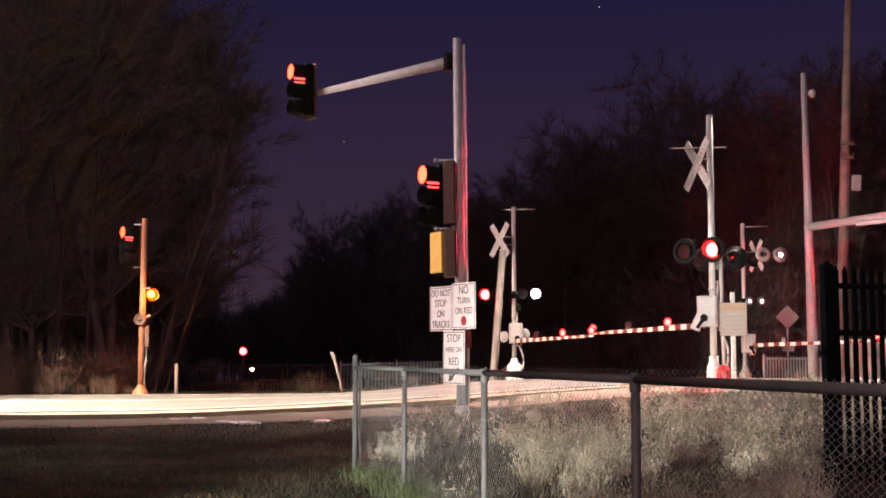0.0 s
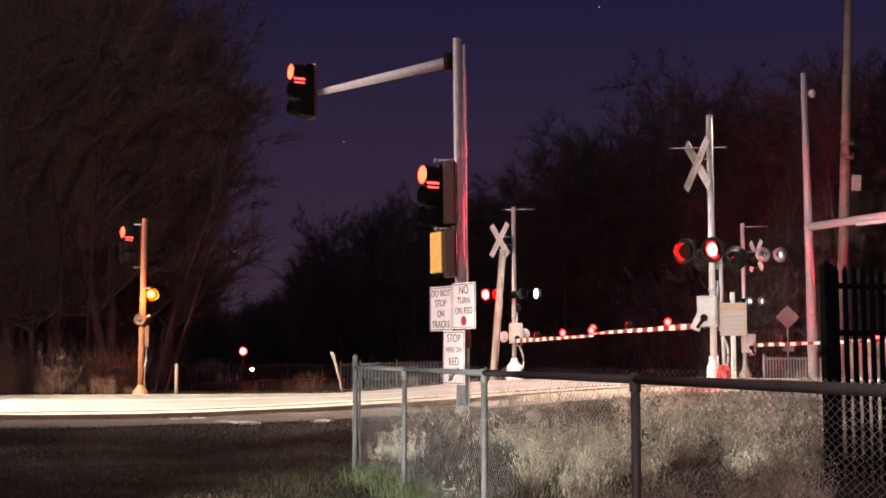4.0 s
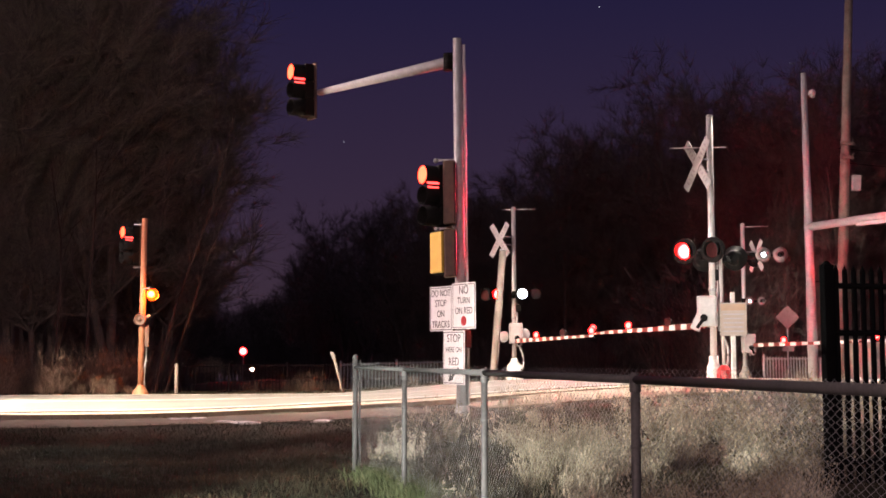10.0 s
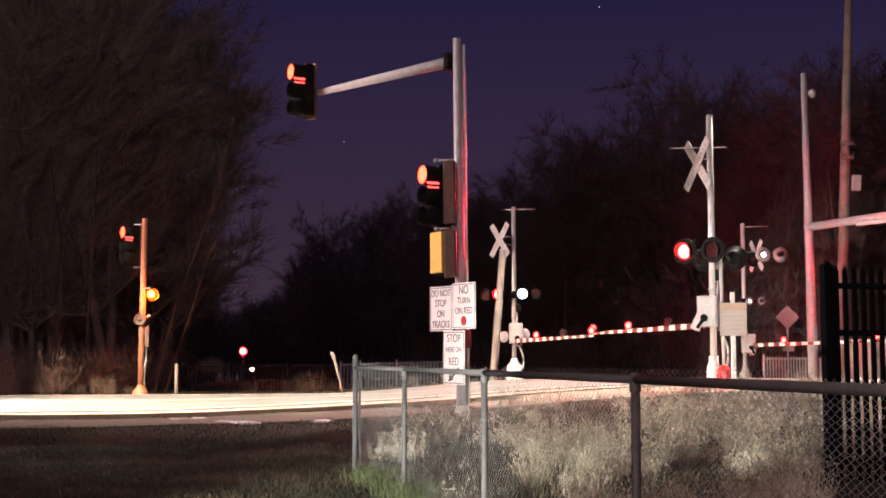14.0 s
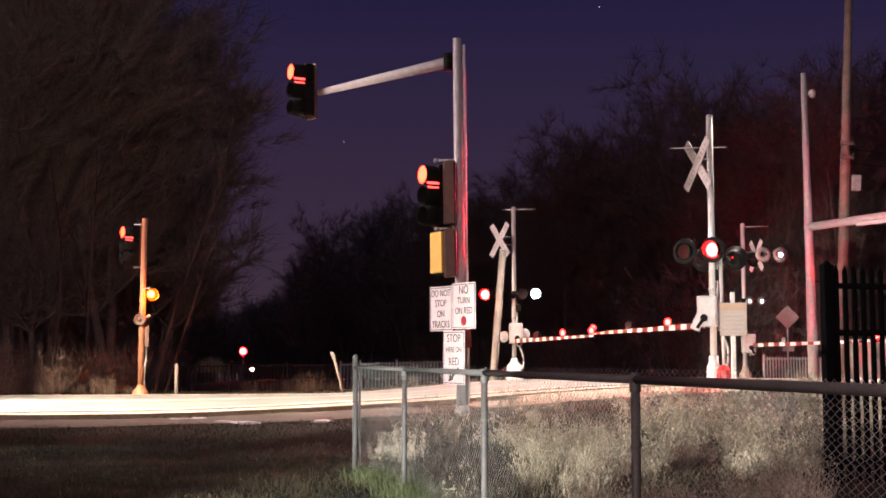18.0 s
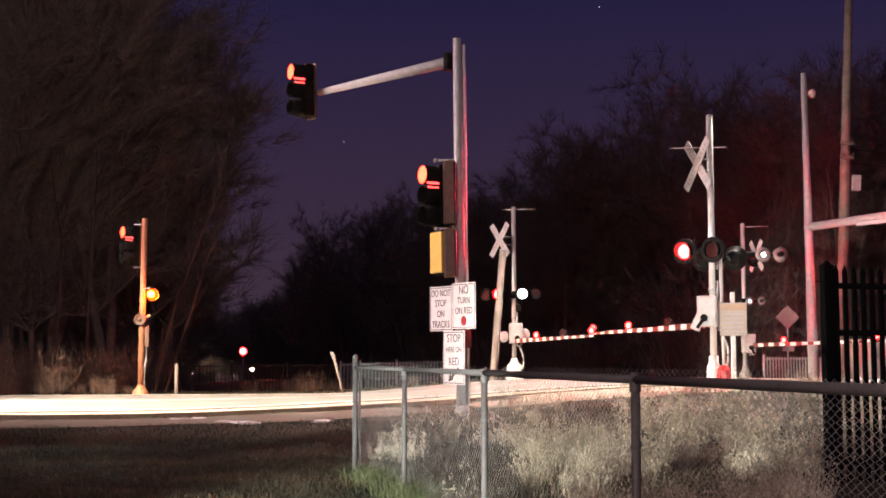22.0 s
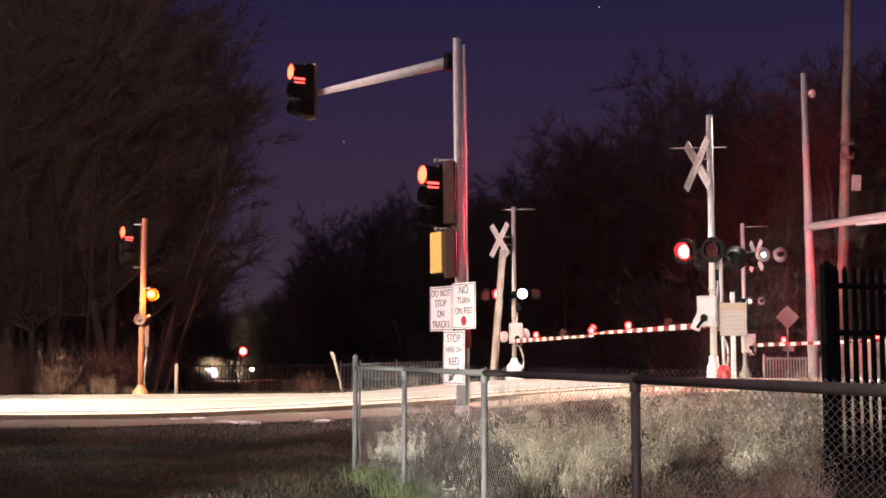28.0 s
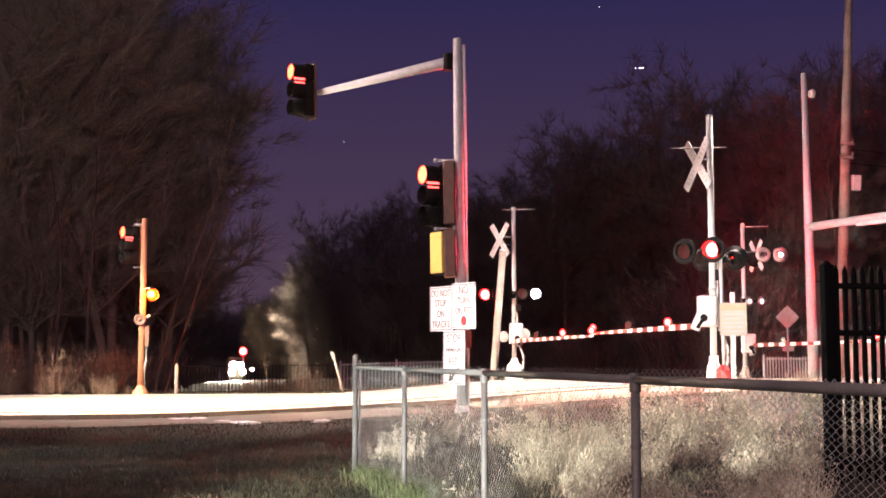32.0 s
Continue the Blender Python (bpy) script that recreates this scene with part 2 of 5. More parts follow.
def lathe(bm, profile, n=20, m=None):
    """Turns (radius, height) pairs about z."""
    rings = []
    for r, z in profile:
        ring = []
        for i in range(n):
            a = 2 * math.pi * i / n
            p = Vector((r * math.cos(a), r * math.sin(a), z))
            ring.append(bm.verts.new(m @ p if m else p))
        rings.append(ring)
    for u, v in zip(rings, rings[1:]):
        for i in range(n):
            f = bm.faces.new((u[i], u[(i + 1) % n], v[(i + 1) % n], v[i]))
            f.smooth = True
    return bm


def pipe(bm, points, r, n=8):
    """A round pipe along points."""
    pts = [Vector(p) for p in points]
    rings = []
    for i, p in enumerate(pts):
        d = (pts[min(i + 1, len(pts) - 1)] - pts[max(i - 1, 0)]).normalized()
        q = d.to_track_quat("Z", "Y")
        rings.append([bm.verts.new(p + q @ Vector((r * math.cos(2 * math.pi * k / n), r * math.sin(2 * math.pi * k / n), 0))) for k in range(n)])
    for u, v in zip(rings, rings[1:]):
        for k in range(n):
            f = bm.faces.new((u[k], u[(k + 1) % n], v[(k + 1) % n], v[k]))
            f.smooth = True
    bm.faces.new(rings[0][::-1])
    bm.faces.new(rings[-1])
    return bm


def B():
    return bmesh.new()


def raw(name, verts, faces, material, parent=None, label=""):
    me = bpy.data.meshes.new(name)
    me.from_pydata(verts, [], faces)
    me.materials.append(material)
    ob = new(name, me)
    ob.parent = parent
    return tagged(ob, label)


def letters(words, size, at, material, parent, name="lettering"):
    """Upright lettering that faces -y, centred at a place."""
    cu = bpy.data.curves.new("text", "FONT")
    cu.body, cu.size, cu.align_x, cu.align_y, cu.extrude = words, size, "CENTER", "CENTER", 0.0015
    tmp = bpy.data.objects.new("text", cu)
    scene.collection.objects.link(tmp)
    bpy.context.view_layer.update()
    me = bpy.data.meshes.new_from_object(tmp.evaluated_get(bpy.context.evaluated_depsgraph_get()))
    bpy.data.objects.remove(tmp)
    me.materials.clear()
    me.materials.append(material)
    ob = new(name, me)
    ob.parent = parent
    ob.matrix_basis = pose(at[0], at[1], at[2], 90, 0, 0) @ Matrix.Diagonal((0.9, 1, 1, 1))
    return ob


# ---- the lie of the land ----
RX, RY = 0.974, 0.226          # along the road
HALF = 4.5                     # half the road's width
TRACK_Q = 5.3                  # the track's line across the road


def smooth(v):
    v = min(1.0, max(0.0, v))
    return v * v * (3 - 2 * v)


def plan(x, y):
    """Along the road, and across it."""
    return (x - 3.8) * RX + (y - 32.3) * RY, -(x - 3.8) * RY + (y - 32.3) * RX


def spot_at(q, p):
    return 3.8 + q * RX - p * RY, 32.3 + q * RY + p * RX


def road_z(q, p):
    """The road climbs to the track, earlier on its near side than on its far side."""
    lean = (0.02 if p < 0 else 0.01) * max(-5, min(5, p)) * smooth(-q / 6)
    k = smooth((p + 4.5) / 9)
    climb = smooth((q + 12) / 13) * (1 - k) + smooth((q + 6.5) / 6.5) * k
    return 0.43 + 0.43 * climb - 0.25 * smooth((q - 12) / 30) + lean


def ground_z(x, y):
    q, p = plan(x, y)
    z = road_z(q, p) - 0.06
    if p < -6:
        edge = 7.6 + 0.8 * smooth((q + 8.5) / 2.2)
        k = smooth((-p - edge) / 7)
        z = z * (1 - k) + k * (0.0 + 0.12 * smooth((q + 3) / 5))
    if -7.0 < p < -5.6 and q < -4:
        z -= 0.10
    if p > 8:
        z -= 0.25 * smooth((p - 8) / 10)
    if p > 20:
        z -= 0.012 * (p - 20)
    if p > -30:
        near_track = smooth(1 - (abs(q - TRACK_Q) - 2.2) / 2.5)
        bed = 0.72 - (0.012 * (p - 20) if p > 20 else 0)
        if abs(p) > HALF:
            z = z * (1 - near_track) + bed * near_track
    z += 0.03 * noise.noise(Vector((x * 0.6, y * 0.6, 0))) * smooth((abs(p) - 6) / 3)
    return z


def ground():
    xs = sorted({*np.arange(-16, 22.01, 0.5).round(2), *[-s for s in (18, 21, 25, 30, 38, 50, 70, 110, 200, 400, 900, 2500)], *(25, 30, 38, 50, 70, 110, 200, 400, 900, 2500)})
    ys = sorted({*np.arange(2, 48.01, 0.5).round(2), *(-900, -200, -60, -20, -8, -2), *(50, 53, 57, 62, 70, 80, 95, 115, 140, 180, 240, 320, 450, 700, 1200, 2500)})
    verts = [(x, y, ground_z(x, y)) for y in ys for x in xs]
    w = len(xs)
    faces = [(j * w + i, j * w + i + 1, (j + 1) * w + i + 1, (j + 1) * w + i) for j in range(len(ys) - 1) for i in range(w - 1)]
    ob = raw("ground", verts, faces, SOIL)
    for f in ob.data.polygons:
        f.use_smooth = True
    return tagged(ob, "uneven ground of dry grass and dark soil", "ground", kind="structure")


def strip(name, q0, q1, p0, p1, lift, material, label, step=1.0, thick=0.08, category="road", lie=False):
    """A paved band along the road, with its own thickness."""
    nq, np_ = max(1, int((q1 - q0) / step)), max(1, int(abs(p1 - p0) / 0.6))
    verts, faces = [], []
    for i in range(nq + 1):
        for j in range(np_ + 1):
            q, p = q0 + (q1 - q0) * i / nq, p0 + (p1 - p0) * j / np_
            x, y = spot_at(q, p)
            verts.append((x, y, (ground_z(x, y) if lie else road_z(q, p)) + lift))
    w = np_ + 1
    for i in range(nq):
        for j in range(np_):
            faces.append((i * w + j, (i + 1) * w + j, (i + 1) * w + j + 1, i * w + j + 1))
    n0 = len(verts)
    verts += [(x, y, z - thick) for x, y, z in verts]
    for i in range(nq):
        for a in (0, np_):
            u, v = i * w + a, (i + 1) * w + a
            faces.append((u, v, v + n0, u + n0))
    ob = raw(name, verts, faces, material)
    return tagged(ob, label, category, kind="structure")


ground()
strip("road", -60, 60, -HALF, HALF, 0.0, ASPHALT, "worn grey asphalt road, brightly lit by waiting traffic", 0.8, 0.12)
strip("road_shoulder", -60, 2.5, -HALF - 1.1, -HALF - 0.004, -0.012, GRAVEL, "pale gravel shoulder along the road", 0.8, 0.1)
strip("footpath", -60, -6.2, -9.35, -7.1, 0.02, PATH_ASPHALT, "old dark asphalt path beside the road", 0.6, 0.1, "path", True)
strip("crossing_apron", -5.35, 9.5, -9.2, -HALF - 1.12, 0.02, GRAVEL, "pale trodden gravel beside the crossing", 0.6, 0.1, "gravel", True)
strip("road_marking", -60, 3.0, -4.15, -4.0, 0.005, LINE_WHITE, "worn white painted edge line", 0.8, 0.003, "marking")
strip("road_marking", -60, 0.6, -0.15, 0.0, 0.005, LINE_WHITE, "worn painted centre line on the road", 0.8, 0.003, "marking")
strip("road_marking", -60, 3.0, 4.0, 4.15, 0.005, LINE_WHITE, "worn white painted edge line", 0.8, 0.003, "marking")


def track():
    th = thing("railway_track", Matrix(), "single steel railway track on ballast across the road", "railway track", kind="structure")
    for side in (-0.75, 0.75):
        verts, faces = [], []
        stops = [-40, -20, -8, -4.5, 0, 4.5, 8, 20, 60, 140, 300, 700, 1200]
        for p in stops:
            z = 0.88 - (0.012 * (p - 20) if p > 20 else 0)
            for dq, dz in ((-0.07, -0.15), (-0.035, 0.0), (0.035, 0.0), (0.07, -0.15)):
                x, y = spot_at(TRACK_Q + side + dq, p)
                verts.append((x, y, z + dz))
        for i in range(len(stops) - 1):
            for k in range(3):
                faces.append((4 * i + k, 4 * i + k + 1, 4 * i + 5 + k, 4 * i + 4 + k))
        raw("rail", verts, faces, RAIL_STEEL, th)
    tie = B()
    box(tie, (2.6, 0.22, 0.16), (0, 0, 0), 0.01)
    first = part("tie", tie, TIE_WOOD, th)
    turn = math.degrees(math.atan2(RY, RX))
    first.matrix_basis = pose(*spot_at(TRACK_Q, 5.2), 0.67, 0, 0, turn)
    for i in range(1, 60):
        p = 5.2 + 0.6 * i
        o = new("tie", first.data)
        o.parent = th
        o.matrix_basis = pose(*spot_at(TRACK_Q, p), 0.67 - (0.012 * (p - 20) if p > 20 else 0), 0, 0, turn)


track()

FLASHERS = []     # (part, lit at the first or the second beat)


def lens_disc(r, lit, dark, parent, y=-0.02, beat=None):
    """A round lens plate, lit on its front and dark on its back; a flashing one turns about its upright axis."""
    bm = B()
    n = 24
    front = [bm.verts.new((r * math.cos(2 * math.pi * i / n), -0.006, r * math.sin(2 * math.pi * i / n))) for i in range(n)]
    back = [bm.verts.new((v.co.x, 0.006, v.co.z)) for v in front]
    core = [bm.verts.new((v.co.x * 0.8, -0.006, v.co.z * 0.8)) for v in front]
    f = bm.faces.new(core)
    f.material_index = 2
    for i in range(n):
        bm.faces.new((front[i], front[(i + 1) % n], core[(i + 1) % n], core[i]))
    bm.faces.new(back[::-1]).material_index = 1
    for i in range(n):
        bm.faces.new((front[i], front[(i + 1) % n], back[(i + 1) % n], back[i])).material_index = 1
    bm.normal_update()
    if f.normal.y > 0:
        bmesh.ops.reverse_faces(bm, faces=bm.faces[:])
    ob = part("lens", bm, [lit, dark, HOT.get(lit, lit)], parent)
    ob.location = (0, y, 0)
    if beat is not None:
        FLASHERS.append((ob, beat, y))
    return ob


def visor(bm, r, length, y0, open_deg=100, n=18, t=0.004):
    """A cut-away tube over a lens, open below."""
    span = 360 - open_deg
    rows = []
    for i in range(n + 1):
        a = radians(90 - span / 2 + span * i / n)
        side = abs(i / n - 0.5) * 2
        l = length * (1 - 0.45 * side ** 2)
        c, s = math.cos(a), math.sin(a)
        rows.append([bm.verts.new(((r + k) * c, yy, (r + k) * s)) for k, yy in ((0, y0), (0, y0 - l), (t, y0 - l), (t, y0))])
    for u, v in zip(rows, rows[1:]):
        for k in range(4):
            bm.faces.new((u[k], u[(k + 1) % 4], v[(k + 1) % 4], v[k])).smooth = True
    return bm


def flashing_lamp(parent, m, lit, dark, beat, r=0.15, disc=0.26, label="round black flashing lamp", shell=BLACK):
    bm = B()
    turn = Matrix.Rotation(radians(90), 4, "X")
    lathe(bm, [(0.02, -0.20), (r * 0.8, -0.19), (r + 0.02, -0.10), (r + 0.02, 0.0), (disc, 0.0), (disc, 0.015), (r + 0.0012, 0.015), (r + 0.0012, -0.09), (r * 0.75, -0.175), (0.01, -0.18)], 24, turn)
    lamp = part("lamp", bm, shell, parent, label)
    lamp.matrix_basis = m
    part("visor", visor(B(), r + 0.012, 0.17, -0.015), VISOR_PAINT, lamp)
    lens_disc(r, lit, dark, lamp, -0.012, beat)
    return lamp


def crossbuck(parent, m, marks=True):
    for k, a in enumerate((52, -52)):
        bm = B()
        box(bm, (1.22, 0.012, 0.21), (0, -0.008 * k * 2, 0), 0.004)
        blade = part("crossbuck_blade", bm, SIGN_DULL, parent, "white crossed warning board")
        blade.matrix_basis = m @ pose(0, 0, 0, 0, a, 0)
        if marks:
            for s in (-0.46, -0.36, -0.26, -0.16, 0.16, 0.26, 0.36, 0.46):
                bar = B()
                box(bar, (0.032, 0.003, 0.075), (s, -0.008 - 0.016 * k, 0))
                part("print_bar", bar, FADED, blade)


def gate(parent, m, length, lamps, n_stripes, side=-1):
    """A level gate arm of red and white bands along +x from its pivot."""
    step = length / n_stripes
    for i in range(n_stripes):
        bm = B()
        h0, h1 = 0.13 - 0.07 * i / n_stripes, 0.13 - 0.07 * (i + 1) / n_stripes
        box(bm, (step, 0.035, (h0 + h1) / 2), (step * (i + 0.5), 0, 0), 0.004)
        seg = part("arm_section", bm, GATE_PAINT if i % 2 else GATE_RED, parent)
        seg.matrix_basis = m
    for x, beat in lamps:
        bm = B()
        lathe(bm, [(0.02, -0.10), (0.07, -0.095), (0.095, -0.03), (0.095, 0.02), (0.083, 0.02), (0.083, -0.03), (0.03, -0.085)], 16, Matrix.Rotation(radians(90), 4, "X"))
        lamp = part("arm_lamp", bm, BLACK, parent, "small red lamp on the gate arm")
        lamp.matrix_basis = m @ pose(x, 0.02 * side, 0.13, 0, 0, 38 if side < 0 else 218)
        lens_disc(0.082, RED_ARM, DARK_GLASS, lamp, -0.004, beat)


def crossing_signal(name, x, y, z, h, turn, label, group, buck_turn=None, rod_spec=(-0.62, 0.5, -0.62), buck_reach=0.32, base_mat=None, base_r=0.24):
    th = thing(name, pose(x, y, z, 0, 0, turn), label, "crossing signal", group)
    part("pole", rod(B(), (0, 0, 0.35), (0, 0, h), 0.068, 0.066, 20), POLE_PAINT, th)
    cap = B()
    lathe(cap, [(0.075, h - 0.02), (0.075, h + 0.01), (0.04, h + 0.03), (0.002, h + 0.035)], 16)
    part("pole_cap", cap, POLE_PAINT, th)
    base = B()
    lathe(base, [(base_r, -0.35), (base_r, 0.05), (base_r * 0.92, 0.08), (base_r * 0.84, 0.36), (max(0.10, base_r * 0.5), 0.44), (0.09, 0.58), (0.072, 0.58)], 8)
    part("base", base, base_mat or GATE_PAINT, th, "flared cast pole base")
    for i in range(8):
        a = 2 * math.pi * (i + 0.5) / 8
        nut = B()
        rod(nut, (base_r * 0.93 * math.cos(a), base_r * 0.93 * math.sin(a), 0.05), (base_r * 0.93 * math.cos(a), base_r * 0.93 * math.sin(a), 0.12), 0.014, n=6)
        part("anchor_bolt", nut, GALV, th)
    bar = B()
    rod(bar, (rod_spec[0], 0, h + rod_spec[2] - 0.01), (rod_spec[1], 0, h + rod_spec[2] + 0.01), 0.014, n=8)
    part("top_rod", bar, POLE_PAINT, th).matrix_basis = pose(0, 0, 0, 0, 0, -turn)
    bt = (buck_turn - turn) if buck_turn is not None else 0
    off = pose(0, 0, h - 1.03, 0, 0, bt)
    crossbuck(th, off @ pose(0, -buck_reach, 0))
    for dz in (-0.12, 0.12):
        part("crossbuck_bracket", rod(B(), (0, 0, dz), (0, -buck_reach + 0.01, dz), 0.02, n=8), GALV, th).matrix_basis = off
    return th


def lamp_pair(th, z, yaw, reach, spread, lit, dark, beats, label="round black flashing lamp", shift=0.0, disc=0.26, r=0.15, shell=BLACK):
    """Two lamps on one cross arm; yaw turns the arm against its thing."""
    m = pose(0, 0, z, 0, 0, yaw)
    bm = B()
    back = -max(0.0, reach - 0.2)
    rod(bm, (min(0, shift - spread / 2), back, 0), (shift + spread / 2, back, 0), 0.03, n=10)
    if back < -0.02:
        rod(bm, (0, 0, 0), (0, back, 0), 0.03, n=10)
    part("cross_arm", bm, BLACK, th).matrix_basis = m
    bm = B()
    box(bm, (0.14, 0.14, 0.2), (0, -0.03, 0), 0.015)
    part("arm_clamp", bm, BLACK, th).matrix_basis = m
    for s, beat in zip((-1, 1), beats):
        flashing_lamp(th, m @ pose(shift + s * spread / 2, -reach, 0), lit, dark, beat, r, disc, label, shell)


def gate_machine(th, z, yaw, side=1):
    """The boxed machine that lowers the arm, with its crank and counterweights."""
    m = pose(0, 0, z, 0, 0, yaw)
    bm = B()
    box(bm, (0.40, 0.40, 0.62), (-0.10 * side, -0.24, 0.12), 0.04)
    body = part("gate_machine", bm, CASE_GREY, th, "grey gate machine case with a rounded lid")
    body.matrix_basis = m
    door = B()
    box(door, (0.32, 0.02, 0.46), (-0.10 * side, -0.445, 0.14), 0.008)
    part("machine_door", door, CASE_GREY, body)
    hub = B()
    rod(hub, (-0.16 * side, -0.455, -0.02), (-0.16 * side, -0.52, -0.02), 0.075, n=16)
    rod(hub, (-0.16 * side, -0.49, -0.02), (-0.30 * side, -0.49, -0.22), 0.035, n=8)
    part("crank", hub, BLACK, body)
    wt = B()
    box(wt, (0.20, 0.10, 0.34), (-0.30 * side, -0.10, -0.10), 0.03, Matrix.Rotation(radians(24 * side), 4, "Y"))
    part("counterweight", wt, CASE_GREY, body)
    return body


def hose(th, z, yaw):
    pts = [Vector((0.14 + 0.14 * math.sin(2.6 * t), -0.1, z - 0.25 - 0.75 * t)) for t in np.linspace(0, 1, 12)]
    part("cable_hose", pipe(B(), pts, 0.03), CASE_GREY, th).matrix_basis = pose(0, 0, 0, 0, 0, yaw)


def junction(th, z, yaw):
    """Small boxes, pipes and fittings clamped to the pole above the gate machine."""
    m = pose(0, 0, z, 0, 0, yaw)
    bm = B()
    box(bm, (0.16, 0.14, 0.22), (0.13, -0.02, 0.25), 0.02)
    part("junction_box", bm, BLACK, th).matrix_basis = m
    part("side_conduit", pipe(B(), [(0.10, -0.03, 0.75), (0.10, -0.03, 0.3), (0.09, -0.05, -0.1), (0.11, -0.03, -0.9)], 0.024), POLE_PAINT, th).matrix_basis = m
    bm = B()
    lathe(bm, [(0.02, 0.16), (0.05, 0.14), (0.12, 0.02), (0.125, 0.0), (0.10, 0.0), (0.03, 0.08)], 16, Matrix.Translation((0.26, -0.06, 0.5)))
    part("bell", bm, BLACK, th, "black warning bell").matrix_basis = m
    for dz in (-0.05, 0.62):
        bm = B()
        lathe(bm, [(0.072, -0.03), (0.082, -0.02), (0.082, 0.02), (0.072, 0.03)], 16, Matrix.Translation((0, 0, dz)))
        part("pole_clamp", bm, GALV, th).matrix_basis = m


ARM_TURN = math.degrees(math.atan2(0.974, -0.226))
GROUP = "crossing signals round the railway"
# the nearer signal, on the eye's side of the road
near = crossing_signal("crossing_signal", 5.50, 25.9, 0.85, 5.52, -57, "tall aluminium crossing signal with flashing red lamps, crossbuck and lowered gate", GROUP, buck_turn=-64, rod_spec=(-0.82, 0.33, -0.66), base_r=0.17)
lamp_pair(near, 2.69, 19, 0.58, 0.62, RED_FLASH, DARK_GLASS, (0, 1))
lamp_pair(near, 2.60, 207, 0.50, 0.66, RED_REAR, DARK_GLASS, (0, 1))
gate_machine(near, 1.36, 57 - 14)
gate(near, pose(-0.20, 0, 1.21, 0, 0, 57 + ARM_TURN), 6.85, ((1.92, 1), (4.27, 0), (6.74, None)), 22, 1)
hose(near, 1.3, 57)
junction(near, 1.98, 57)
# the farther signal across the road
far = crossing_signal("crossing_signal", 2.17, 38.8, 0.89, 5.18, -57, "tall aluminium crossing signal with crossbuck, lamps and lowered gate", GROUP, buck_turn=-50, rod_spec=(-0.36, 0.68, -0.05), buck_reach=0.58, base_r=0.27)
lamp_pair(far, 2.50, 37, 0.5, 0.42, RED_FLASH, DARK_GLASS, (1, 0), shift=-0.54, disc=0.2)
lamp_pair(far, 2.52, 57, 0.30, 0.40, WHITE_FLASH, CLEAR_GLASS, (0, 1), "round lamp with a bright white side light", 0.44, 0.17)
gate_machine(far, 1.20, 57, -0.4)
gate(far, pose(0.2, -0.15, 1.09, 0, 0, 57 + ARM_TURN + 180), 7.05, ((2.32, 0), (4.70, 1), (6.96, None)), 22)
for cx, cz in ((-0.34, 1.22), (0.30, 1.30)):
    bm = B()
    lathe(bm, [(0.02, -0.05), (0.15, -0.05), (0.17, -0.03), (0.17, 0.03), (0.15, 0.05), (0.02, 0.05)], 18, Matrix.Rotation(radians(90), 4, "X"))
    part("counterweight", bm, CASE_GREY, far, "round grey counterweight").matrix_basis = pose(0, 0, 0, 0, 0, 57) @ pose(cx, -0.22, cz)
    part("counterweight_arm", rod(B(), (0, -0.22, 1.2), (cx, -0.22, cz), 0.03, n=8), CASE_GREY, far).matrix_basis = pose(0, 0, 0, 0, 0, 57)
hose(far, 1.2, 57)
junction(far, 1.85, 57)
# the signal across the track
third = crossing_signal("crossing_signal", 9.88, 41.7, 0.64, 5.25, 122, "aluminium crossing signal across the track, seen from its side", GROUP, buck_turn=106, base_mat=CONCRETE, rod_spec=(-0.05, 0.85, -0.08), buck_reach=0.48)
lamp_pair(third, 4.22, -122, 0.25, 0.56, WHITE_FLASH, CLEAR_GLASS, (0, 1), "round grey lamp with a bright white side light", 0.88, 0.25, 0.08, SIGN_BACK)
lamp_pair(third, 2.70, -122, 0.25, 0.40, WHITE_FLASH, CLEAR_GLASS, (None, 1), "small grey lamp with a white side light", 0.32, 0.13, 0.05, SIGN_BACK)
lamp_pair(third, 4.10, 35, 0.30, 0.66, RED_AWAY, DARK_GLASS, (1, 0))
gate(third, pose(0.2, -0.15, 1.26, 0, 0, -122 + ARM_TURN + 180), 8.4, ((2.76, 0), (5.2, 1), (7.9, None)), 24)
gate_machine(third, 1.2, -122, -0.6)


# ---- traffic signals ----
def signal_head(th, m, back, top_lit, lower_mats):
    """Three lamp sections in a column that face -y, each with a deep tunnel visor."""
    for i, z in enumerate((0.355, 0.0, -0.355)):
        bm = B()
        box(bm, (0.34, 0.20, 0.345), (0, 0, z), 0.03)
        sec = part("signal_section", bm, BLACK, th)
        sec.matrix_basis = m
        bm = B()
        lathe(bm, [(0.165, 0.08), (0.165, 0.36), (0.158, 0.36), (0.152, 0.08)], 24, Matrix.Translation((0, 0, z)) @ Matrix.Rotation(radians(90), 4, "X"))
        part("visor", bm, BLACK, sec)
        lens_disc(0.15, top_lit if i == 0 else lower_mats, DARK_GLASS, sec).location = (0, -0.335 if i == 0 else -0.115, z)
        if i == 0:
            # emissive bars imitate the lens light seen along the visor's lower edge
            for k, (x0, dz, yy, ln) in enumerate(((0.140, -0.155, -0.22, 0.24), (0.145, -0.225, -0.21, 0.22))):
                bm = B()
                box(bm, (0.012, ln, 0.040 - 0.012 * k), (x0 - 0.02 * k, yy, z + dz), 0.004)
                part("slot_glow", bm, SLOT_GLOW, sec, "glowing bar in place of red lens light on the visor")
    bm = B()
    box(bm, (0.36, 0.05, 1.13), (0, 0.125, 0), 0.02)
    part("backplate", bm, back, th, "thin painted back of the signal head").matrix_basis = m


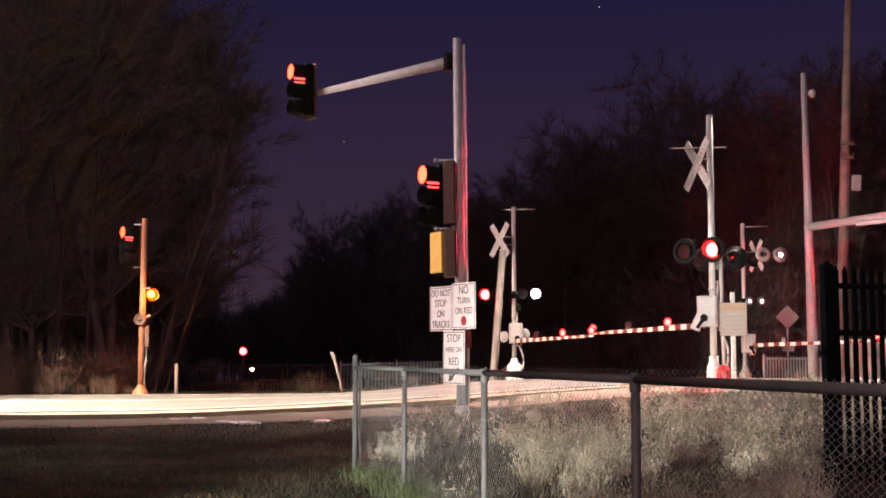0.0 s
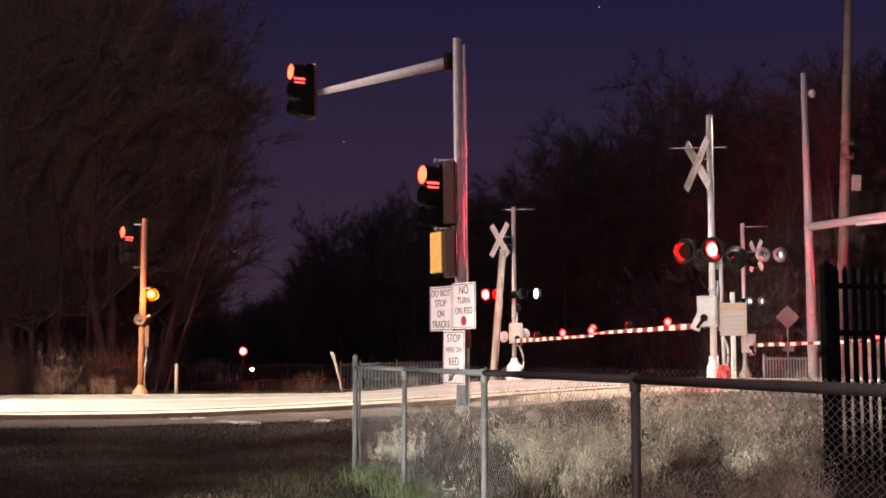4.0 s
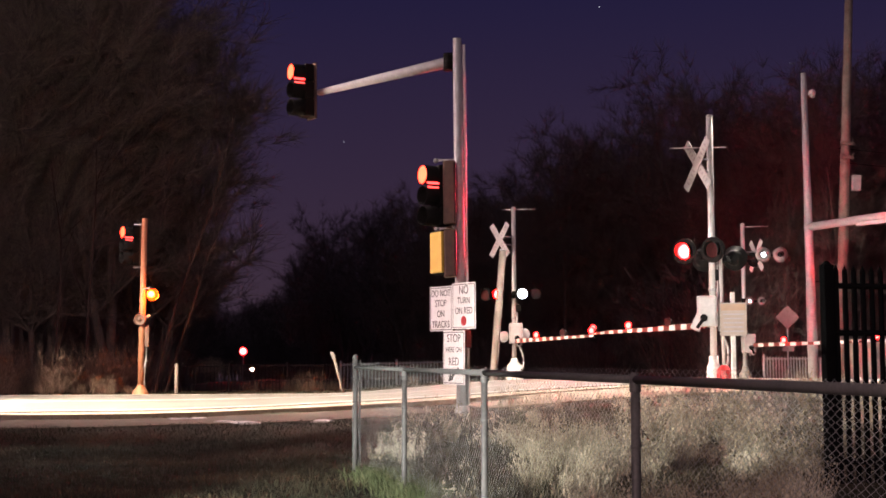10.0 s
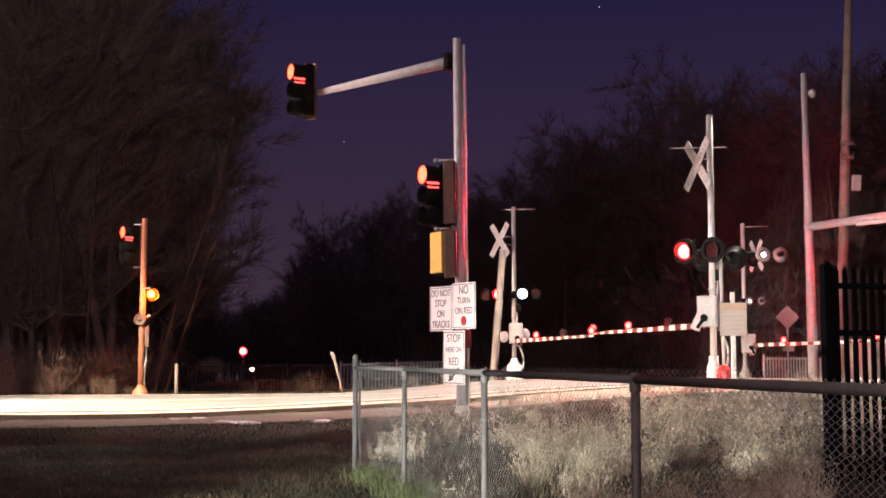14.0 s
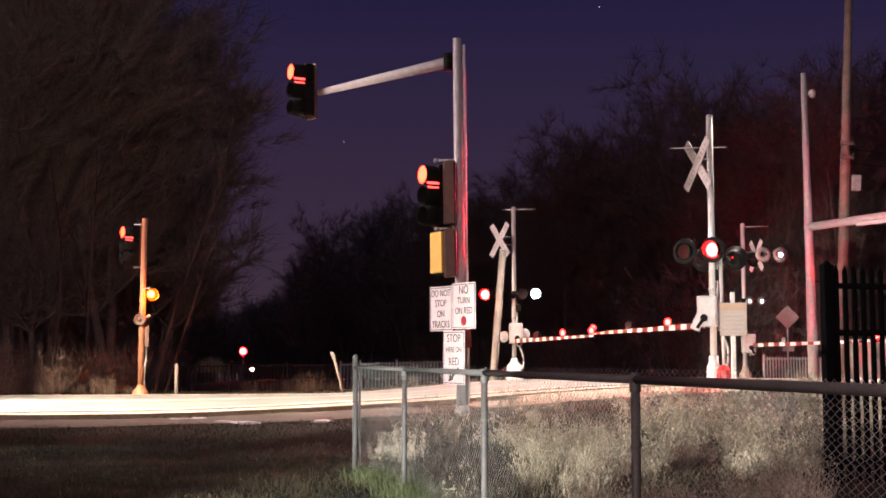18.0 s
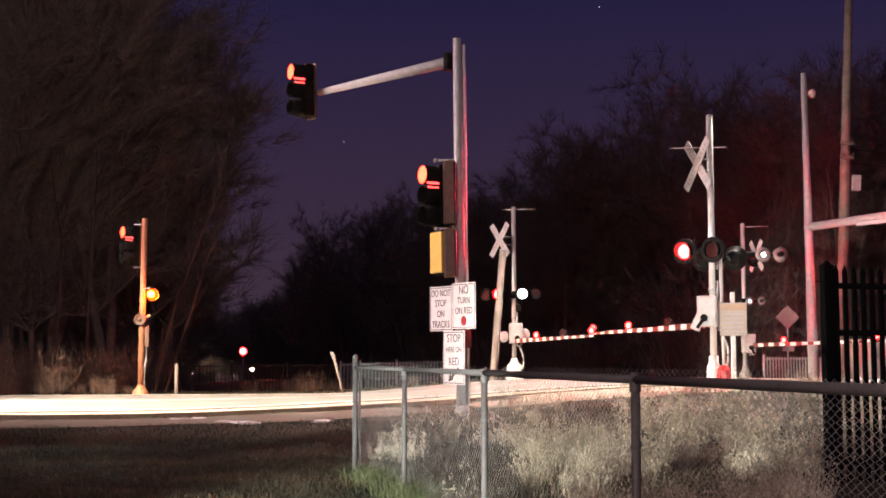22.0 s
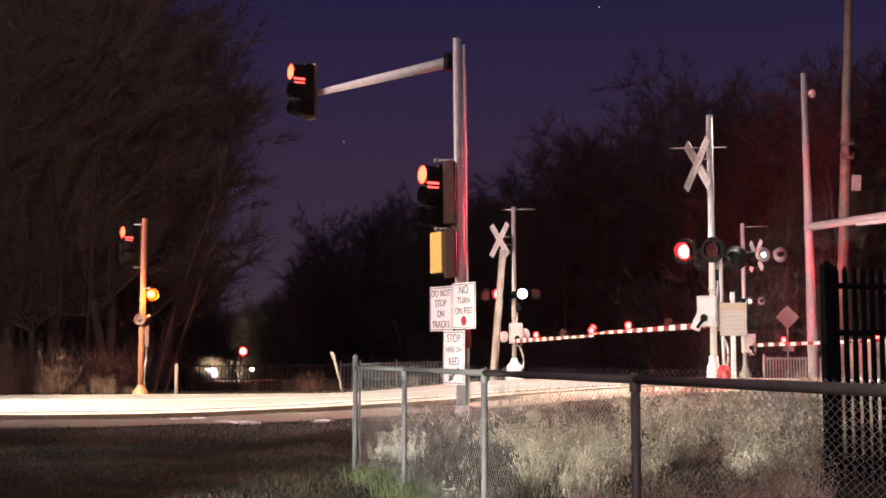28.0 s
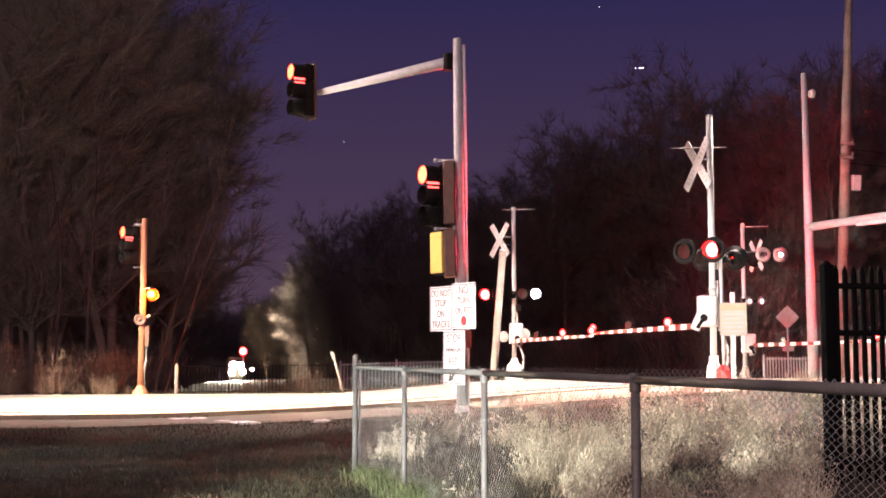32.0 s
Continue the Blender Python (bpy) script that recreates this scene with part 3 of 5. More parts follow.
def traffic_sign(th, m, w, h, material, lines, name="sign_panel", label=""):
    bm = B()
    box(bm, (w, 0.008, h), (0, 0, 0), 0.003)
    panel = part(name, bm, material, th, label)
    panel.matrix_basis = m
    for sx, sz, px, pz in ((w - 0.04, 0.012, 0, h / 2 - 0.026), (w - 0.04, 0.012, 0, -h / 2 + 0.026), (0.012, h - 0.04, -w / 2 + 0.026, 0), (0.012, h - 0.04, w / 2 - 0.026, 0)):
        bar = B()
        box(bar, (sx, 0.002, sz), (px, -0.0055, pz))
        part("border_line", bar, SIGN_INK, panel)
    for words, size, z in lines:
        letters(words, size, (0, -0.006, z), SIGN_INK, panel)
    return panel


def mast():
    th = thing("traffic_signal_mast", pose(0.33, 21.75, 0.47, 0, -0.75, 0), "grey steel mast with arm, two red traffic signals and white signs", "traffic signal")
    part("pole", rod(B(), (0, 0, 0.05), (0, 0, 6.45), 0.10, 0.075, 24), GALV, th)
    bm = B()
    lathe(bm, [(0.125, -0.3), (0.125, 0.03), (0.115, 0.05), (0.108, 0.08), (0.102, 0.09)], 16)
    part("base", bm, GALV, th)
    tip, root = Vector((-2.72, 3.22, 6.23)), Vector((-0.10, 0.10, 6.07))
    part("arm", rod(B(), root, tip, 0.10, 0.062, 18), GALV, th, "tapered grey steel arm")
    part("arm_clamp", rod(B(), (-0.16, 0.06, 5.90), (-0.16, 0.06, 6.20), 0.085, n=16), BLACK, th)
    signal_head(th, pose(-2.98, 3.25, 6.27, 0, 0, -57), BRASS_BACK, RED_SIGNAL, SIGN_INK)
    part("head_bracket", rod(B(), tip, (-2.92, 3.32, 6.22), 0.04, n=10), BLACK, th)
    signal_head(th, pose(-0.34, 0.0, 3.68, 0, 0, -57), BRASS_BACK, RED_SIGNAL, SIGN_INK)
    for z in (4.31, 3.13):
        bm = B()
        rod(bm, (-0.40, 0.05, z), (0, 0, z), 0.022, n=8)
        bmesh.ops.create_uvsphere(bm, u_segments=10, v_segments=8, radius=0.045, matrix=Matrix.Translation((-0.40, 0.05, z)))
        part("head_bracket", bm, GALV, th)
    # the head for the other way, seen from behind
    for z, h in ((3.72, 1.10), (2.68, 0.82)):
        bm = B()
        box(bm, (0.22, 0.26, h), (-0.17, -0.10, z), 0.03)
        back = part("signal_housing", bm, BRASS_BACK, th, "bronze-painted back of a signal housing")
        bm = B()
        box(bm, (0.02, 0.02, h - 0.06), (-0.085, -0.235, z), 0.004)
        part("hinge_strip", bm, BLACK, back)
    bm = B()
    box(bm, (0.36, 0.05, 0.70), (0, 0, 0), 0.012)
    part("lit_panel", bm, SIGNAL_YELLOW, th, "faded yellow face of the lower signal box").matrix_basis = pose(-0.40, -0.06, 2.70, 0, 0, -57)
    bm = B()
    box(bm, (0.34, 0.16, 0.76), (0, 0.09, 0), 0.02)
    part("signal_box", bm, BLACK, th).matrix_basis = pose(-0.40, -0.06, 2.70, 0, 0, -57)
    part("conduit", pipe(B(), [(0.115, 0.03, 6.35), (0.115, 0.03, 4.0), (0.115, 0.03, 2.3), (0.105, 0.03, 0.1)], 0.027), GATE_PAINT, th, "thin bright conduit beside the pole")
    bm = B()
    box(bm, (0.10, 0.12, 0.30), (0.12, -0.05, 1.22), 0.02)
    part("push_button_box", bm, GATE_RED, th)
    for z in (1.95, 1.55, 1.15, 0.65):
        part("sign_bracket", rod(B(), (0, 0, z), (-0.13, -0.36, z), 0.022, n=8), GALV, th)
    traffic_sign(th, pose(-0.34, -0.065, 1.735, 0, 1.0, -57), 0.70, 0.765, SIGN_WHITE, (("DO NOT", 0.165, 0.26), ("STOP", 0.165, 0.09), ("ON", 0.165, -0.09), ("TRACKS", 0.165, -0.27)), label="white sign with black words, do not stop on tracks")
    pan = traffic_sign(th, pose(0.04, -0.655, 1.755, 0, 1.0, -57), 0.70, 0.765, SIGN_WHITE, (("NO", 0.20, 0.26), ("TURN", 0.155, 0.085), ("ON RED", 0.155, -0.085)), label="white sign with black words and a red dot")
    part("red_dot", rod(B(), (0, -0.004, -0.25), (0, -0.007, -0.25), 0.082, n=24), SIGN_RED, pan)
    pan = traffic_sign(th, pose(-0.135, -0.38, 0.90, 0, 1.0, -57), 0.66, 0.90, SIGN_WHITE, (("STOP", 0.19, 0.32), ("HERE ON", 0.125, 0.13), ("RED", 0.19, -0.07)), label="white sign with black words and an arrow, stop here on red")
    bm = B()
    box(bm, (0.26, 0.003, 0.045), (0.04, -0.006, -0.25), 0, Matrix.Rotation(radians(-38), 4, "Y"))
    v = [bm.verts.new(c) for c in ((-0.17, -0.006, -0.40), (-0.11, -0.006, -0.25), (-0.01, -0.006, -0.37))]
    bm.faces.new(v)
    part("arrow", bm, SIGN_INK, pan)


mast()


def left_signal():
    th = thing("traffic_signal_post", pose(-8.33, 35.2, 0.5, 0, 0.2, 0), "post-mounted red traffic signal with an amber beacon across the road", "traffic signal")
    part("pole", rod(B(), (0, 0, 0.2), (0, 0, 4.82), 0.085, 0.08, 20), AMBER_POLE, th)
    bm = B()
    lathe(bm, [(0.22, -0.15), (0.22, 0.02), (0.17, 0.07), (0.11, 0.16), (0.088, 0.24)], 4)
    part("base", bm, AMBER_POLE, th, "flared square pole base")
    signal_head(th, pose(-0.30, 0.05, 4.07, 0, 0, -50), BRASS_BACK, RED_SIGNAL, SIGN_INK)
    for z in (4.66, 3.46):
        bm = B()
        rod(bm, (-0.3, 0.05, z), (0, 0, z), 0.025, n=8)
        part("head_bracket", bm, GALV, th)
    bm = B()
    rod(bm, (0, -0.02, 2.86), (0.36, -0.42, 2.86), 0.022, n=8)
    part("beacon_bracket", bm, GALV, th)
    bm = B()
    lathe(bm, [(0.17 * math.sin(math.pi * k / 12) + 0.001, -0.17 * math.cos(math.pi * k / 12)) for k in range(13)], 20, Matrix.Rotation(radians(-90), 4, "X"))
    beacon = part("beacon_lens", bm, [AMBER, AMBER_HOT], th, "glowing domed amber beacon lens")
    for face in beacon.data.polygons:
        face.material_index = 1 if face.center.y > 0.02 or (face.center.x ** 2 + face.center.z ** 2) ** 0.5 < 0.10 else 0
    beacon.matrix_basis = pose(0.36, -0.42, 2.68, 0, 0, 0)
    bm = B()
    lathe(bm, [(0.02, 0.20), (0.07, 0.19), (0.09, 0.15), (0.07, 0.13), (0.02, 0.13)], 16)
    part("beacon_housing", bm, BLACK, th).matrix_basis = pose(0.36, -0.42, 2.68)
    bm = B()
    lathe(bm, [(0.02, -0.1), (0.13, -0.1), (0.165, -0.02), (0.165, 0.03), (0.12, 0.05), (0.11, 0.035), (0.045, 0.03), (0.04, 0.07), (0.005, 0.075)], 20, Matrix.Rotation(radians(90), 4, "X"))
    part("bell", bm, BRASS_BACK, th, "round metal crossing bell").matrix_basis = pose(-0.02, -0.16, 2.0)
    bm = B()
    rod(bm, (0.1, -0.1, 2.05), (0.24, -0.12, 2.12), 0.035, n=8)
    part("bell_horn", bm, GALV, th)
    bm = B()
    box(bm, (0.12, 0.12, 0.58), (0.15, 0, 1.55), 0.02)
    part("control_box", bm, BRASS_BACK, th)
    bm = B()
    pipe(bm, [(0.13, 0, 1.3), (0.13, 0, 0.9), (0.1, -0.02, 0.7), (0.11, -0.02, 0.2)], 0.025)
    part("conduit", bm, GALV, th)


left_signal()


# ---- chain-link fence ----
def chain_fence():
    c0 = Vector((-1.03, 15.0, 0))
    d = Vector((0.226, -0.974, 0))
    th = thing("chain_link_fence", Matrix(), "galvanised chain-link fence with round posts and a top rail", "fence")
    step = 2.94
    n = 6
    tops, feet = [], []
    for i in range(n):
        p = c0 + d * step * i
        g = ground_z(p.x, p.y)
        top = 1.215 - 0.006 * step * i
        tops.append(Vector((p.x, p.y, top)))
        feet.append(Vector((p.x, p.y, g)))
        r = 0.030 if i == 0 else 0.024
        bm = B()
        rod(bm, (p.x, p.y, g - 0.3), (p.x, p.y, top + (0.10 if i == 0 else -0.02)), r, n=16)
        part("post", bm, FENCE_STEEL, th)
        bm = B()
        if i == 0:
            lathe(bm, [(0.034, 0.0), (0.034, 0.03), (0.022, 0.055), (0.002, 0.062)], 14, Matrix.Translation((p.x, p.y, top + 0.09)))
        else:
            lathe(bm, [(0.029, -0.06), (0.029, -0.01), (0.024, 0.03), (0.002, 0.034)], 14, Matrix.Translation((p.x, p.y, top)))
        part("post_cap", bm, FENCE_STEEL, th)
        for z in (0.25, 0.5, 0.75, 1.0):
            bm = B()
            lathe(bm, [(r + 0.004, -0.008), (r + 0.006, 0), (r + 0.004, 0.008)], 12, Matrix.Translation((p.x, p.y, g + z * 1.1)))
            part("tie_wire", bm, FENCE_STEEL, th)
    # brace post beside the corner
    e = c0 + Vector((0.05, 0.06, 0))
    bm = B()
    rod(bm, (e.x, e.y, -0.2), (e.x, e.y, 1.30), 0.014, n=10)
    part("tension_bar", bm, FENCE_STEEL, th)
    for i in range(n - 1):
        bm = B()
        rod(bm, tops[i] + Vector((0, 0, 0.0)), tops[i + 1], 0.022, n=14)
        part("top_rail", bm, FENCE_STEEL, th)
        # woven wire of one bay
        verts, faces = [], []
        a, b = feet[i], feet[i + 1]
        L = (b - a).length
        pitch = 0.062
        cols = int(L / pitch)
        off = Vector((0.974, 0.226, 0)) * 0.028
        for c in range(cols):
            for s in (1, -1):
                prev = None
                k = 0
                while True:
                    z = 0.03 + k * pitch * 0.5
                    u = (c + 0.5 + 0.5 * s * (1 if k % 2 else -1) * 0.98) * pitch / L
                    base = a.lerp(b, u)
                    ztop = tops[i].z * (1 - u) + tops[i + 1].z * u + 0.06
                    if base.z + z > ztop:
                        break
                    p = Vector((base.x, base.y, base.z + z)) + off * (1.0 + 0.10 * s)
                    ring = []
                    for j in range(3):
                        an = 2 * math.pi * j / 3
                        w = 0.0026
                        verts.append((p.x + d.x * w * math.cos(an), p.y + d.y * w * math.cos(an), p.z + w * math.sin(an) * 0.6))
                        ring.append(len(verts) - 1)
                    if prev:
                        for j in range(3):
                            faces.append((prev[j], prev[(j + 1) % 3], ring[(j + 1) % 3], ring[j]))
                    prev = ring
                    k += 1
        tagged(raw("chain_link", verts, faces, WIRE_STEEL, th), "woven diamond wire mesh", kind="stuff")


chain_fence()


def picket_fence(name, a, b, h, gap, r, material, label, group="", post_every=20, rails=(0.12, 0.92), spear=0.0, post_r=None, first_post=None):
    """An upright-bar fence between two places on the ground."""
    a, b = Vector(a), Vector(b)
    L = (b - a).length
    yaw = math.atan2(b.y - a.y, b.x - a.x)
    th = thing(name, Matrix.Translation(a) @ Matrix.Rotation(yaw, 4, "Z"), label, "fence", group)
    slope = (b.z - a.z) / L
    n = int(L / gap)
    bm = B()
    box(bm, (2 * r, 2 * r, h), (0, 0, h / 2))
    if spear:
        rod(bm, (0, 0, h), (0, 0, h + spear), r * 1.3, 0.002, 6)
    me = None
    for i in range(n + 1):
        if post_every and i % post_every == 0:
            pr = first_post if (first_post and i == 0) else (post_r or r * 2.4)
            pb = B()
            box(pb, (2 * pr, 2 * pr, h + 0.24), (0, 0, h / 2 - 0.06), 0.006)
            rod(pb, (0, 0, h + 0.06), (0, 0, h + 0.10), pr * 1.1, pr * 0.4, 4)
            o = part("post", pb, material, th)
        elif me is None:
            o = part("picket", bm, material, th)
            me = o.data
        else:
            o = new("picket", me)
            o.parent = th
        o.location = (i * gap, 0, slope * i * gap)
    for k in rails:
        bm = B()
        rod(bm, (0, 0, h * k), (L, 0, h * k + slope * L), r * 1.5, n=6)
        part("rail", bm, material, th)
    return th


# black iron fence on the eye's side of the track
picket_fence("iron_fence", (3.92, 12.95, 0.05), (9.4, 14.1, 0.05), 2.15, 0.100, 0.0205, BLACK_IRON, "black iron picket fence with pointed bars and a thick end post", "", 24, (0.1, 0.705, 0.928), 0.06, 0.034, 0.055)
picket_fence("railing", (-9.7, 45.3, 0.22), (-3.95, 46.65, 0.28), 1.05, 0.13, 0.012, TIE_WOOD, "low dull picket railing before the dark wood", "galvanised railings", 16, (0.08, 0.94), 0.0)
# silver railings by the far road side and across the track
picket_fence("railing", (-3.75, 46.7, 0.28), (0.3, 47.6, 0.40), 1.05, 0.13, 0.016, GALV, "low galvanised picket railing across the road", "galvanised railings", 16, (0.08, 0.94), 0.0)
picket_fence("railing", (11.2, 44.5, 0.35), (13.6, 45.1, 0.35), 1.2, 0.115, 0.013, GALV, "low galvanised picket railing across the track", "galvanised railings", 20, (0.08, 0.94), 0.0)


# ---- poles, posts and small signs ----
def plain_post(name, a, b, r0, r1, material, label, category="post", n=12):
    th = thing(name, pose(*a), label, category)
    v = Vector(b) - Vector(a)
    bm = B()
    rod(bm, (0, 0, -0.3), v, r0, r1, n)
    part("shaft", bm, material, th)
    return th


def leaning_pole():
    th = thing("leaning_pole", pose(1.469, 37.2, 0.78), "leaning grey timber pole with a pale lower half", "pole")
    part("shaft", rod(B(), (-0.03, 0, -0.35), (0.289, 0.0, 3.81), 0.108, 0.098, 16), POLE_WOOD, th)
    bm = B()
    rod(bm, (0.289, 0, 3.81), (0.293, 0, 3.86), 0.112, 0.095, 16)
    part("cap", bm, GALV, th)


leaning_pole()
th = plain_post("timber_post", (-7.55, 36.2, 0.45), (-7.56, 36.2, 1.27), 0.055, 0.05, WOOD_PALE, "short weathered timber post beside the road")
bm = B()
rod(bm, (-0.01, 0, 0.82), (-0.01, 0, 0.85), 0.053, 0.04, 12)
part("post_top", bm, WOOD_GREY, th)
th = plain_post("leaning_marker_post", (-2.85, 37.5, 0.45), (-3.25, 37.5, 1.62), 0.045, 0.04, WOOD_PALE, "pale leaning marker post beside the road")
bm = B()
box(bm, (0.10, 0.015, 0.22), (-0.38, -0.05, 1.08), 0.004, Matrix.Rotation(radians(-19), 4, "Y"))
part("marker_plate", bm, SIGN_BACK, th)


def emergency_sign():
    th = thing("notice_sign", pose(5.80, 25.4, 0.72), "cream notice with an amber heading on a white post", "sign")
    bm = B()
    box(bm, (0.085, 0.085, 2.2), (0, 0.06, 0.88), 0.01)
    part("post", bm, GATE_PAINT, th)
    m = pose(0, 0, 1.44, 0, 0, -14)
    bm = B()
    box(bm, (0.52, 0.012, 0.66), (0, 0, 0), 0.005)
    panel = part("sign_panel", bm, SIGN_CREAM, th)
    panel.matrix_basis = m
    bm = B()
    box(bm, (0.48, 0.003, 0.13), (0, -0.008, 0.24))
    part("heading_band", bm, SIGN_YELLOW, panel)
    for k in range(5):
        bm = B()
        box(bm, (0.40 - 0.04 * (k % 2), 0.002, 0.03), (0, -0.008, 0.10 - 0.085 * k))
        part("print_bar", bm, FADED, panel)


emergency_sign()


def red_base():
    th = thing("pedestal", pose(5.64, 25.6, 0.80), "red-painted flared pedestal with a short pipe beside the crossing signal", "pedestal")
    bm = B()
    lathe(bm, [(0.15, -0.2), (0.16, 0.06), (0.15, 0.34), (0.08, 0.43), (0.05, 0.45)], 8)
    foot = part("base", bm, HYDRANT_RED, th)
    for face in foot.data.polygons:
        face.use_smooth = False
    part("pipe", rod(B(), (0, 0, 0.36), (-0.04, 0, 2.9), 0.035, n=10), POLE_PAINT, th)


red_base()


def opposite_mast():
    th = thing("traffic_signal_mast", pose(11.47, 39.5, 0.45, 0, -0.45, 0), "tall tapered steel mast with a signal arm and a camera", "traffic signal")
    part("pole", rod(B(), (0, 0, -0.2), (0, 0, 10.0), 0.17, 0.085, 20), GALV, th)
    part("arm", rod(B(), (0, 0, 5.1), (5.6, -7.6, 5.4), 0.13, 0.09, 16), GALV, th, "long signal arm")
    bm = B()
    box(bm, (1.7, 0.12, 0.16), (1.55, -2.12, 5.05), 0.01, Matrix.Rotation(radians(-53.6), 4, "Z"))
    part("arm_plate", bm, GALV, th)
    bm = B()
    rod(bm, (0, 0, 9.3), (0.26, -0.05, 9.32), 0.025, n=8)
    part("camera_bracket", bm, GALV, th)
    bm = B()
    bmesh.ops.create_uvsphere(bm, u_segments=16, v_segments=10, radius=0.11, matrix=Matrix.Translation((0.24, -0.05, 9.3)))
    lathe(bm, [(0.115, 9.3), (0.12, 9.39), (0.07, 9.45), (0.02, 9.46)], 16, Matrix.Translation((0.24, -0.05, 0)))
    part("camera_dome", bm, CASE_GREY, th)
    bm = B()
    box(bm, (0.07, 0.05, 0.26), (0.62, -0.05, 3.46), 0.01)
    part("marker_lamp", bm, RED_ARM, th, "small red marker lamp")
    part("lamp_bracket", rod(B(), (0, 0, 3.4), (0.62, -0.02, 3.4), 0.015, n=6), BLACK, th)


opposite_mast()


def utility_pole():
    th = thing("utility_pole", pose(13.98, 45.0, 0.3, 0, 2.9, 0), "tall weathered wooden utility pole with cross arm and a box", "utility pole")
    part("pole", rod(B(), (0, 0, -0.3), (0, 0, 16.5), 0.20, 0.135, 18), WOOD_GREY, th)
    for z, w in ((8.85, 0.5), (8.35, 0.5)):
        bm = B()
        box(bm, (w, 0.1, 0.12), (0, -0.18, z), 0.01, Matrix.Rotation(radians(12), 4, "Z"))
        part("cross_arm", bm, WOOD_GREY, th)
    for x, z in ((-0.2, 8.46), (0.2, 8.46), (0.2, 8.96)):
        bm = B()
        lathe(bm, [(0.015, -0.08), (0.04, -0.05), (0.025, 0), (0.035, 0.03), (0.01, 0.06)], 10, Matrix.Translation((x, -0.19, z)))
        part("insulator", bm, WOOD_GREY, th)
    bm = B()
    box(bm, (0.30, 0.26, 0.56), (0.36, -0.12, 7.45), 0.03)
    part("transformer_box", bm, CASE_GREY, th, "pale metal box strapped to the pole")


utility_pole()
for z0, z1 in ((9.0, 9.6), (8.5, 9.0)):
    th = thing("overhead_cable", pose(14.15, 45.0, 0), "thin sagging overhead cable", "cable", "overhead cables")
    pts = []
    for i in range(17):
        k = i / 16
        pts.append((24 * k, 6 * k, z0 * (1 - k) + z1 * k - 0.5 * 4 * k * (1 - k)))
    part("wire", pipe(B(), pts, 0.012, 5), BLACK, th)


def diamond_sign():
    th = thing("warning_sign", pose(13.6, 50.2, 0.2), "diamond warning sign seen from its dull metal back", "sign")
    part("post", rod(B(), (0, 0.04, -0.2), (0, 0.04, 3.2), 0.03, n=8), GALV, th)
    bm = B()
    box(bm, (0.66, 0.01, 0.66), (0, 0, 0), 0.004, Matrix.Rotation(radians(45), 4, "Y"))
    part("sign_panel", bm, SIGN_BACK, th).location = (0, 0, 2.95)
    bm = B()
    box(bm, (0.46, 0.01, 0.34), (0, 0, 1.78), 0.004)
    part("sign_plate", bm, SIGN_BACK, th)


diamond_sign()


def relay_case():
    th = thing("relay_case", pose(17.0, 47.5, 0.3, 0, 0, 13), "silver equipment cabinet beside the railway", "cabinet")
    bm = B()
    box(bm, (5.2, 1.6, 1.75), (0, 0, 0.95), 0.03)
    body = part("body", bm, SHED, th)
    bm = B()
    box(bm, (5.35, 1.75, 0.08), (0, 0, 1.86), 0.02)
    part("roof", bm, SHED, th)
    bm = B()
    box(bm, (5.0, 1.4, 0.35), (0, 0, -0.1), 0.02)
    part("plinth", bm, CONCRETE, th)
    for x in (-1.9, -0.65, 0.65, 1.9):
        bm = B()
        box(bm, (1.1, 0.03, 1.5), (x, -0.815, 0.98), 0.01)
        door = part("door", bm, SHED, body)
        bm = B()
        box(bm, (0.03, 0.04, 0.2), (x + 0.42, -0.845, 0.98), 0.006)
        part("handle", bm, BLACK, door)


relay_case()


def block_signal():
    th = thing("railway_signal", pose(-28.2, 180, -1.6), "railway block signal showing red, with a low white marker", "railway signal")
    part("pole", rod(B(), (0, 0, -0.5), (0, 0, 5.0), 0.08, n=12), GALV, th)
    bm = B()
    box(bm, (0.55, 0.2, 1.0), (0, 0.05, 4.9), 0.05)
    part("signal_head", bm, BLACK, th)
    # lens far above true size, its shape standing in for the lamp's glow
    flashing_lamp(th, pose(0, -0.15, 4.9), RED_FAR, DARK_GLASS, None, 0.52, 0.62, "round red signal lamp")
    bm = B()
    rod(bm, (0, 0, 2.3), (1.25, 0, 2.3), 0.04, n=8)
    part("side_arm", bm, GALV, th)
    flashing_lamp(th, pose(1.28, -0.15, 2.36), WHITE_FAR, CLEAR_GLASS, None, 0.27, 0.31, "small white marker lamp")


block_signal()


# ---- the train ----
TRAIN_TURN = math.degrees(math.atan2(RY, RX))


def wheel_set(th, y):
    for x in (-0.75, 0.75):
        bm = B()
        lathe(bm, [(0.05, -0.07), (0.42, -0.06), (0.50, -0.06), (0.50, 0.05), (0.54, 0.07), (0.05, 0.07)], 20, Matrix.Rotation(radians(90 if x < 0 else -90), 4, "Y"))
        part("wheel", bm, RAIL_STEEL, th).location = (x, y, 0.52)


